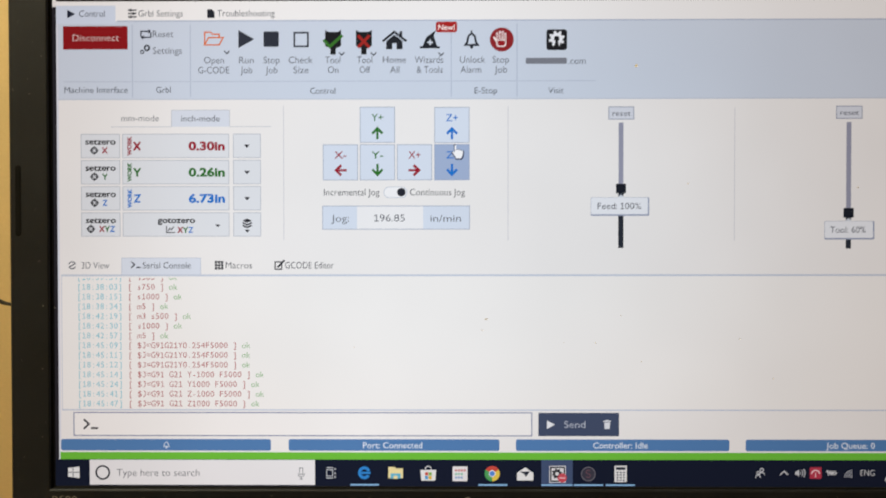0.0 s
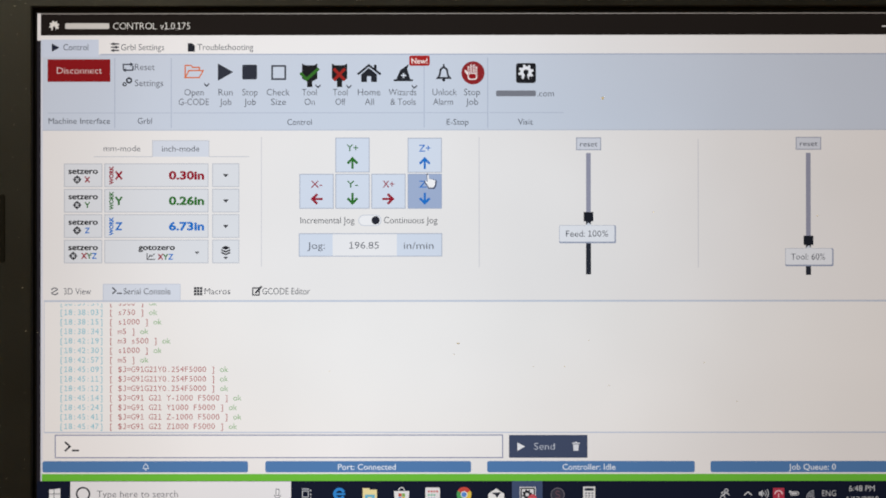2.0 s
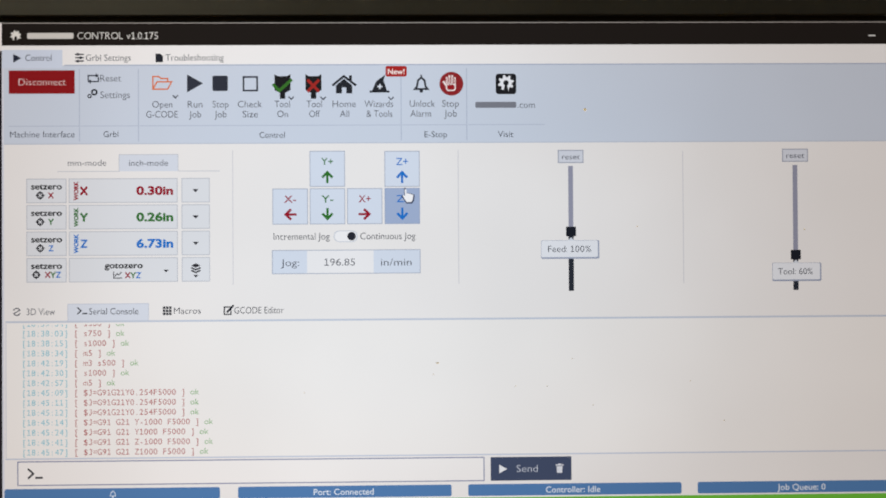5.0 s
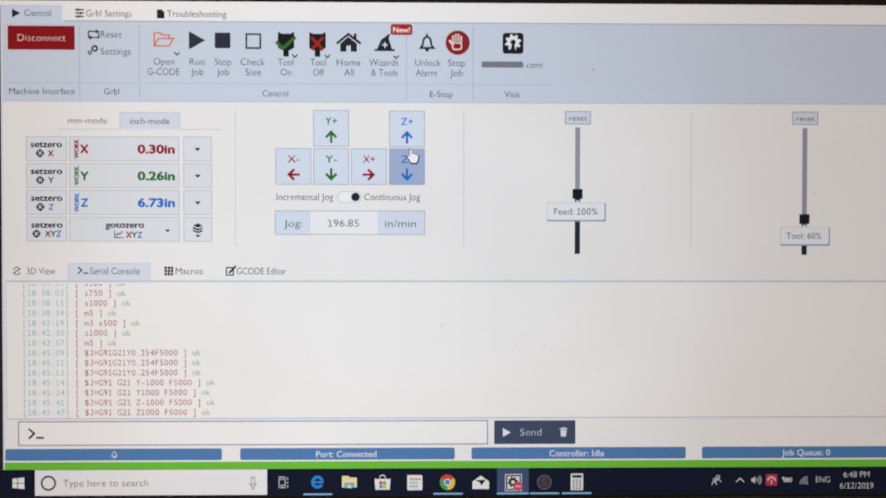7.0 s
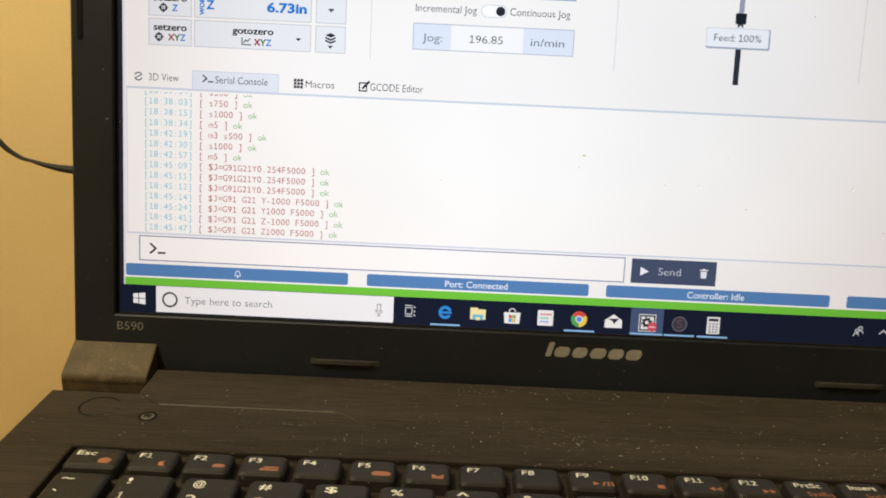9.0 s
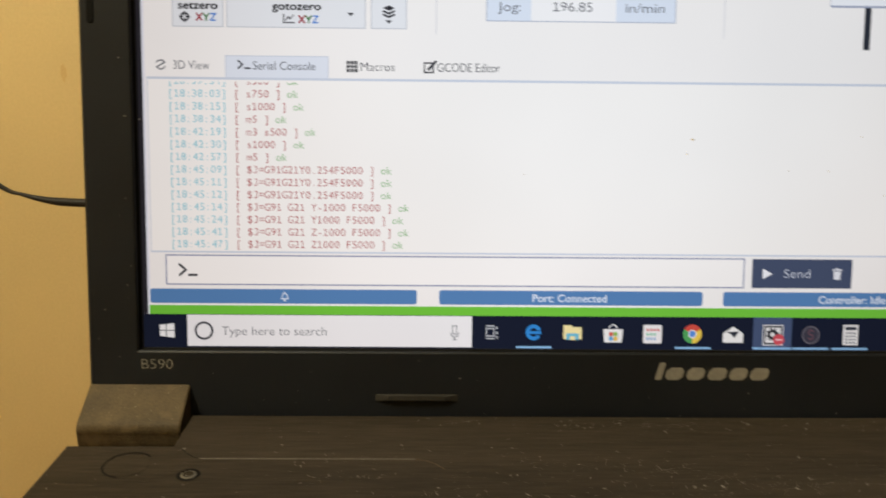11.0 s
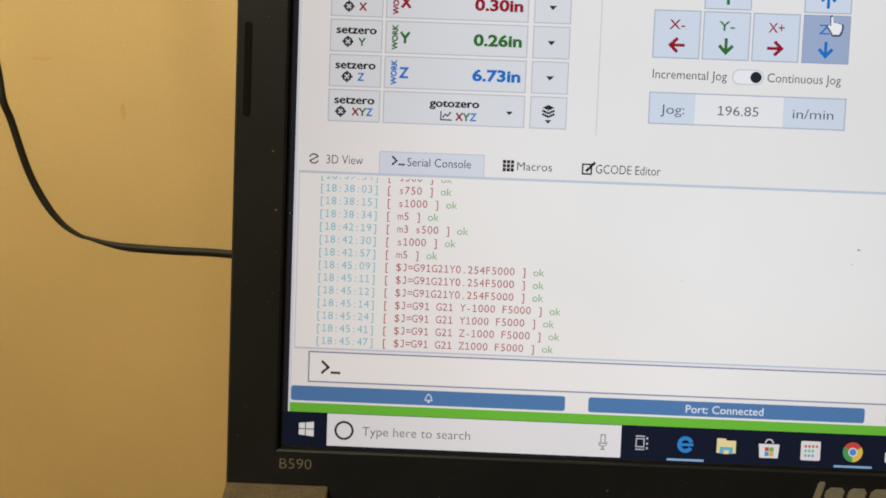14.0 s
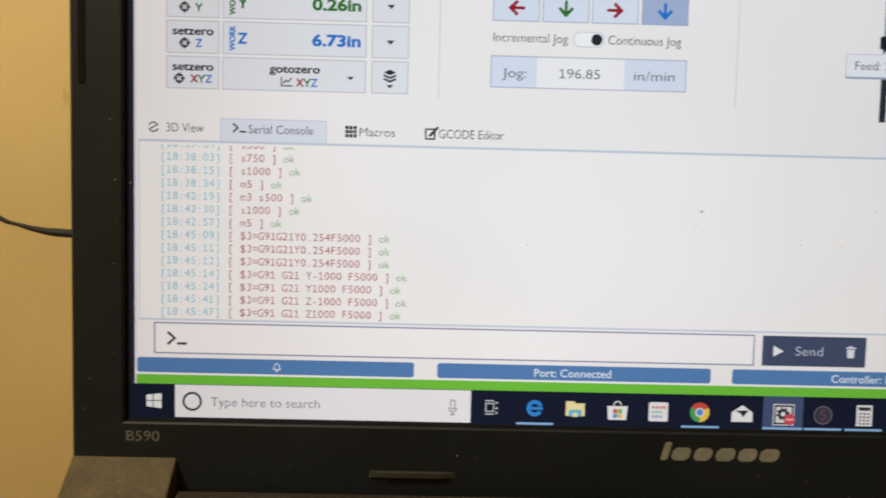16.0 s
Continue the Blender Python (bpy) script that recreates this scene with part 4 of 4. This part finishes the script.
# the pointing cursor
PAW = [(-4.5, -10), (-2, -10.5), (-1.2, -3), (1.8, -3.6), (2.4, -2.4), (5.4, -3), (6.2, -1.6), (9, -1.6), (9.8, 1), (8.8, 7), (6.5, 11), (-1.5, 11), (-5, 5), (-8, 1.5), (-6.4, -0.8), (-3.8, 1.2)]
ui("cursor", poly([(608 + x * 1.14, 261.5 + y * 1.12) for x, y in PAW], 7), (70, 78, 104))
ui("cursor", poly([(608 + x * 0.9 + 0.1, 261.5 + y * 0.92) for x, y in PAW], 8), (240, 240, 244), "white pointer cursor")


# ---- keyboard ----
CAP_MESHES = {}


def key_mesh(w, d):
    if (w, d) not in CAP_MESHES:
        loops = []
        for z, ins, r in ((-0.0024, 0.0, 0.0012), (0.0006, 0.0004, 0.0014), (0.0013, 0.0010, 0.0015), (0.0015, 0.0016, 0.0013)):
            loops.append([(x, y + 0.0002 * (z > 0), z) for x, y in outline(w - 2 * ins, d - 2 * ins, r, 3)])
        bm = loft(loops)
        bmesh.ops.recalc_face_normals(bm, faces=bm.faces)
        me = bpy.data.meshes.new("key")
        bm.to_mesh(me)
        bm.free()
        me.materials.append(KEYCAP)
        CAP_MESHES[w, d] = me
    return CAP_MESHES[w, d]


def key(x0, x1, y0, y1):
    """A keycap between x0, x1 and y0 (rear), y1 (front)."""
    ob = new("key", key_mesh(round(x1 - x0, 5), round(y0 - y1, 5)))
    ob.parent = laptop
    ob.matrix_basis = IN_BASE @ pose((x0 + x1) / 2, (y0 + y1) / 2, DECK_Z)
    return ob


def legend(k, text, x0, x1, base, cap, material=LEGEND, bold=0.008):
    bm = bmesh.new()
    lay_text(bm, text, x0, x1, base, cap, lambda x, y: (x, y, 0.00158), bold)
    part("legend", bm, material, k)


def sign(k, shapes):
    for pts in shapes:
        bm = bmesh.new()
        bm.faces.new([bm.verts.new((x * 0.001, y * 0.001, 0.00158)) for x, y in pts])
        part("legend", bm, ORANGE, k, "orange printed sign")


FY0, FY1 = -0.0646, -0.0752
SIGNS = {"Esc": [[(2, -3), (5, -3), (5.5, -1), (3.5, 0), (1.8, -1)]], "F1": [[(2.2, -3), (4.2, -3), (3.4, -2), (3.6, -0.6), (2.0, -1.2)]],
         "F2": [[(1.5, -2.6), (4.6, -2.6), (5.4, -1.6), (4.2, -0.8), (2, -0.9)]], "F3": [[(-0.5, -3), (4.8, -3), (4.8, -2), (-0.5, -2)], [(0.4, -1.7), (4.8, -1.7), (4.8, -1), (0.4, -1)]],
         "F5": [[(0.2, -3), (4.6, -3), (5.4, -2), (4.4, -0.8), (0.6, -0.8), (-0.4, -2)]], "F6": [[(1.2, -3.2), (4.6, -3.2), (4.6, -0.9), (3, -2), (1.2, -0.9)]],
         "F9": [[(0, -3), (1.8, -2), (0, -1)], [(2.4, -3), (3, -3), (3.6, -1), (3, -1)], [(4, -3), (4.6, -3), (4.6, -1), (4, -1)], [(5.2, -3), (5.8, -3), (5.8, -1), (5.2, -1)]],
         "F10": [[(2.6, -3), (4.6, -3), (4.6, -1.2), (2.6, -1.2)]], "F11": [[(1.4, -2), (3.2, -3), (3.2, -1)], [(3.4, -2), (5.2, -3), (5.2, -1)]], "F12": [[(1.2, -3), (3, -2), (1.2, -1)], [(3.2, -3), (5, -2), (3.2, -1)]]}
names = ["Esc"] + [f"F{i}" for i in range(1, 13)] + ["PrtSc", "Insert", "Delete", ""]
for i, t in enumerate(names):
    x0 = 0.0102 if i == 0 else 0.0283 + (i - 1) * 0.01583
    x1 = x0 + (0.0160 if i == 0 else 0.0138) if i < 16 else 0.2852
    k = key(x0, x1, FY0, FY1)
    if t:
        w = {"Esc": 5.6, "PrtSc": 7.6, "Insert": 8, "Delete": 8}.get(t, 3.6 if len(t) == 2 else 5) * 0.001
        lx = -(x1 - x0) / 2 + 0.0025
        legend(k, t, lx, lx + w, 0.0008, 0.0021)
    if t in SIGNS:
        sign(k, SIGNS[t])
    if t == "PrtSc":
        legend(k, "SysRq", -0.002, 0.0052, -0.0032, 0.0019, ORANGE)
    if t == "Insert":
        legend(k, "ScrLk", -0.001, 0.0055, -0.0032, 0.0019, ORANGE)
PITCH, DEEP = 0.0181, 0.0163
row_y = [-0.0771 - i * PITCH for i in range(5)]
marks = [("~", "`"), ("!", "1"), ("@", "2"), ("#", "3"), ("$", "4"), ("%", "5"), ("^", "6"), ("&", "7"), ("*", "8"), ("(", "9"), (")", "0"), ("_", "-"), ("+", "=")]
widths = [[1] * 13 + [1.95], [1.5] + [1] * 12 + [1.45], [1.75] + [1] * 11 + [2.2], [2.25] + [1] * 10 + [2.7], [1, 1, 1, 1.2, 5.6, 1.2, 1, 1, 1, 0.95]]
for r, row in enumerate(widths):
    x = 0.0106
    for c, w in enumerate(row):
        k = key(x, x + w * PITCH - 0.0022, row_y[r], row_y[r] - DEEP)
        if r == 0 and c < 13:
            up, low = marks[c]
            lx = -w * PITCH / 2 + 0.0045
            legend(k, up, lx, lx + (0.0024 if up in "!()" else 0.0034) * (0.5 if up == "!" else 1), 0.0032, 0.0026 if up not in "~^" else 0.0028)
            legend(k, low, lx - 0.0003, lx + (0.0012 if low in "1`" else 0.0026), -0.0040, 0.0032)
        x += w * PITCH
for r in range(5):
    for c in range(4):
        x = 0.2895 + c * 0.0177
        key(x, x + 0.0157, row_y[r], row_y[r] - DEEP)
for c in range(4):
    x = 0.2895 + c * 0.0177
    key(x, x + 0.0157, FY0, FY1)

# ring, small button and trim line on the deck
def deck_ring(cx, cy, r, w, z0, z1, a0, a1, n=40, squash=1.0):
    bm = bmesh.new()
    for i in range(n):
        a, b = radians(a0 + (a1 - a0) * i / n), radians(a0 + (a1 - a0) * (i + 1) / n)
        bm.faces.new([bm.verts.new((cx + (r + s * w / 2) * math.cos(c), cy + squash * (r + s * w / 2) * math.sin(c), DECK_Z + (z1 if s < 0 else z0))) for c, s in ((a, -1), (a, 1), (b, 1), (b, -1))])
    bmesh.ops.remove_doubles(bm, verts=bm.verts, dist=1e-7)
    return bm


button = [[(0.0064 + r * math.cos(a * math.tau / 40), -0.0388 + r * math.sin(a * math.tau / 40), DECK_Z + z) for a in range(40)] for r, z in ((0.0059, -0.0005), (0.0059, 0.00005), (0.0055, 0.00012), (0.003, 0.00006))]
part("power_button", loft(button), DECK, laptop, "round flush power button", IN_BASE)
part("power_button_groove", deck_ring(0.0064, -0.0388, 0.0062, 0.0005, 0.00016, 0.00018, 40, 265), GROOVE, laptop, "", IN_BASE)
part("small_button", deck_ring(0.0238, -0.0436, 0.0026, 0.0007, 0.0001, 0.0002, 0, 360), GROOVE, laptop, "small round service button", IN_BASE)
part("small_button_sign", deck_ring(0.0238, -0.0436, 0.0017, 0.0006, 0.0001, 0.0003, 0, 360), GLINT, laptop, "", IN_BASE)
bm = tube([Vector((x, -0.0355, DECK_Z + 0.00005)) for x in (0.0245, 0.04, 0.06, 0.0822)], [0.00015] * 4)
part("trim_line", bm, GLINT, laptop, "fine pale trim groove", IN_BASE)
for run in ([(0.0182, -0.0302), (0.0205, -0.0329), (0.0225, -0.0346), (0.0245, -0.0355)], [(0.0822, -0.0355), (0.0850, -0.0361), (0.0876, -0.0378), (0.0902, -0.0406)]):
    part("trim_bend", tube([Vector((x, y, DECK_Z + 0.00002)) for x, y in run], [0.00013, 0.00011, 0.0001, 0.00008]), GROOVE if run[0][0] < 0.05 else HINGE, laptop, "", IN_BASE)

# ---- power cable ----
C_Y = 0.430
cord = spline([(-0.38, WALL_Y - 0.004, 1.45), (-0.350, 0.62, 1.15), (-0.332, C_Y + 0.03, 0.955), (-0.3195, C_Y, 0.8765), (-0.3128, C_Y, 0.8470), (-0.3024, C_Y, 0.8075), (-0.2903, C_Y, 0.7813), (-0.2776, C_Y, 0.7647), (-0.2642, C_Y, 0.7555), (-0.2540, C_Y, 0.7527),
               (-0.2411, C_Y, 0.7493), (-0.2225, C_Y, 0.7466), (-0.1860, C_Y, 0.7453), (-0.1425, C_Y, 0.7445), (-0.08, C_Y, 0.739), (0.02, C_Y, 0.728), (0.14, C_Y, 0.66), (0.20, C_Y, 0.45), (0.22, C_Y + 0.02, 0.05), (0.31, C_Y + 0.03, 0.0045)], 8)
# a flat twin cord: round tube, thinned at its twist to fit the view
radii = [0.0015 + (0.0014 if p.x < -0.2560 else 0.0021) * min(1.0, abs(p.x + 0.2560) / 0.034) for p in cord]
cable = tagged(link("power_cable", tube(cord, radii), CABLE, smooth=True), "black twin-core cable hanging before the yellow wall", "cable")

# ---- dust ----
rng = random.Random(7)


def specks(name, spots, label, m):
    bm = bmesh.new()
    for (x, y, z), s, n in spots:
        a = rng.uniform(0, math.tau)
        l = s * rng.choice((1, 1, 1.3, 2.2))
        t = Vector((math.cos(a), math.sin(a), 0)) if n == "z" else Vector((math.cos(a), 0, math.sin(a)))
        up = Vector((0, 0, 1)) if n == "z" else Vector((0, -1, 0))
        b = t.cross(up)
        p = Vector((x, y, z))
        ring_ = [bm.verts.new(p + q) for q in (t * l, b * s * 0.6, -t * l, -b * s * 0.6)]
        tip = bm.verts.new(p + up * s * 0.5)
        for i in range(4):
            bm.faces.new((ring_[i], ring_[(i + 1) % 4], tip))
    return tagged(link(name, bm, LINT, m=m), label, "dust", "", "stuff")


def on_deck(x, y):
    return LEFT + 0.002 < x < RIGHT - 0.002 and -0.063 < y < -0.0115 and not (y > -0.034 and (x < 0.017 or x > 0.331))


spots = []
for _ in range(70):
    cx, cy, spread = rng.uniform(0.06, RIGHT), -0.0120 - 0.046 * rng.choice((0.02, 0.08, 0.5, 0.62, 0.75, 0.85, 1.0)) * rng.uniform(0.8, 1.1), rng.uniform(0.004, 0.016)
    for _ in range(rng.randint(10, 46)):
        x, y = cx + rng.gauss(0, spread), cy + rng.gauss(0, spread * 0.22)
        if on_deck(x, y):
            spots.append(((x, y, DECK_Z + 0.00003), 0.00004 + 0.00015 * rng.random() ** 4, "z"))
for _ in range(600):
    x, y = rng.uniform(LEFT, RIGHT), rng.uniform(-0.063, -0.0115)
    if on_deck(x, y):
        spots.append(((x, y, DECK_Z + 0.00003), 0.00004 + 0.00024 * rng.random() ** 7, "z"))
for _ in range(420):
    x, y = rng.uniform(0.006, 0.28), rng.uniform(-0.094, -0.066)
    spots.append(((x, y, DECK_Z + 0.0016), 0.00004 + 0.00012 * rng.random() ** 5, "z"))
for _ in range(150):
    x, y = rng.gauss(0.15, 0.07), rng.choice((-0.0125, -0.018, -0.030, -0.044, -0.050, -0.056)) + rng.gauss(0, 0.003)
    if on_deck(x, y):
        spots.append(((x, y, DECK_Z + 0.00003), 0.00008 + 0.00020 * rng.random() ** 4, "z"))
specks("dust", spots, "pale dust and lint on the laptop's deck", Matrix.Translation((0, 0, DESK + 0.0446)))
spots = [((rng.uniform(LEFT + 0.001, 0.36), -0.00242, rng.uniform(-0.021, -0.002)), 0.00006 + 0.00012 * rng.random() ** 2, "y") for _ in range(70)]
spots += [((rng.uniform(LEFT + 0.001, -0.002), -0.00242, rng.uniform(0.0, 0.205)), 0.00006 + 0.00014 * rng.random() ** 2, "y") for _ in range(40)]
specks("dust", spots, "pale dust on the black screen bezel", LID)
spots = []
for _ in range(48):
    f = rng.random()
    spots.append(((rng.uniform(LEFT + 0.001, 0.0125), -0.0027 - 0.0092 * f - 0.00006, -0.0113 - 0.0081 * f), 0.00004 + 0.00016 * rng.random() ** 4, "y"))
specks("dust", spots, "pale grit on the dusty hinge cover", LID)
spots = [((x, y, z), 0.0003, "y") for x, y, z in ((-0.0041, -0.00242, 0.0692), (-0.0004, -0.0006, 0.0684))]
specks("dust", spots, "two bright specks of lint on the bezel", LID)

# dark specks on the display's face
bm = bmesh.new()
for u, v, r, q in ((652, 514, 2.6, 0.4), (877, 133, 2.3, 1.0), (954, 310, 1.2, 0.7), (1204, 316, 1.4, 0.7),
                   (645.6, 531, 0.9, 0.8), (769, 550, 0.8, 0.7), (817, 550, 0.8, 1.0), (452, 557, 0.7, 1.0), (855, 509, 0.9, 0.8), (886, 579, 1.0, 0.6), (1031, 544, 0.8, 1.0), (1081, 604, 0.9, 0.8)):
    disc(u, v, r, 12, bm, 8, q)
tagged(link("dust", bm, surface("pale_film_lint", (0.62, 0.60, 0.55), 0.9, 0.2, 500, 0), m=LID), "small specks of lint on the lit display", "dust", "", "stuff")

# scuffs on the wall
SCUFF = surface("wall_scuff", (0.50, 0.355, 0.15), 0.8, 0.15, 60, 0.05)
for name, x, z, w, h in (("scuff_mark", -0.396, 0.829, 0.004, 0.012), ("scuff_mark", -0.500, 0.893, 0.016, 0.003)):
    bm = bmesh.new()
    bm.faces.new([bm.verts.new((x + w * math.cos(a * math.tau / 14) * (0.7 + 0.5 * rng.random()), WALL_Y - 0.0004, z + h * math.sin(a * math.tau / 14) * (0.7 + 0.5 * rng.random()))) for a in range(14)])
    part(name, bm, SCUFF, north, "faint darker scuff")
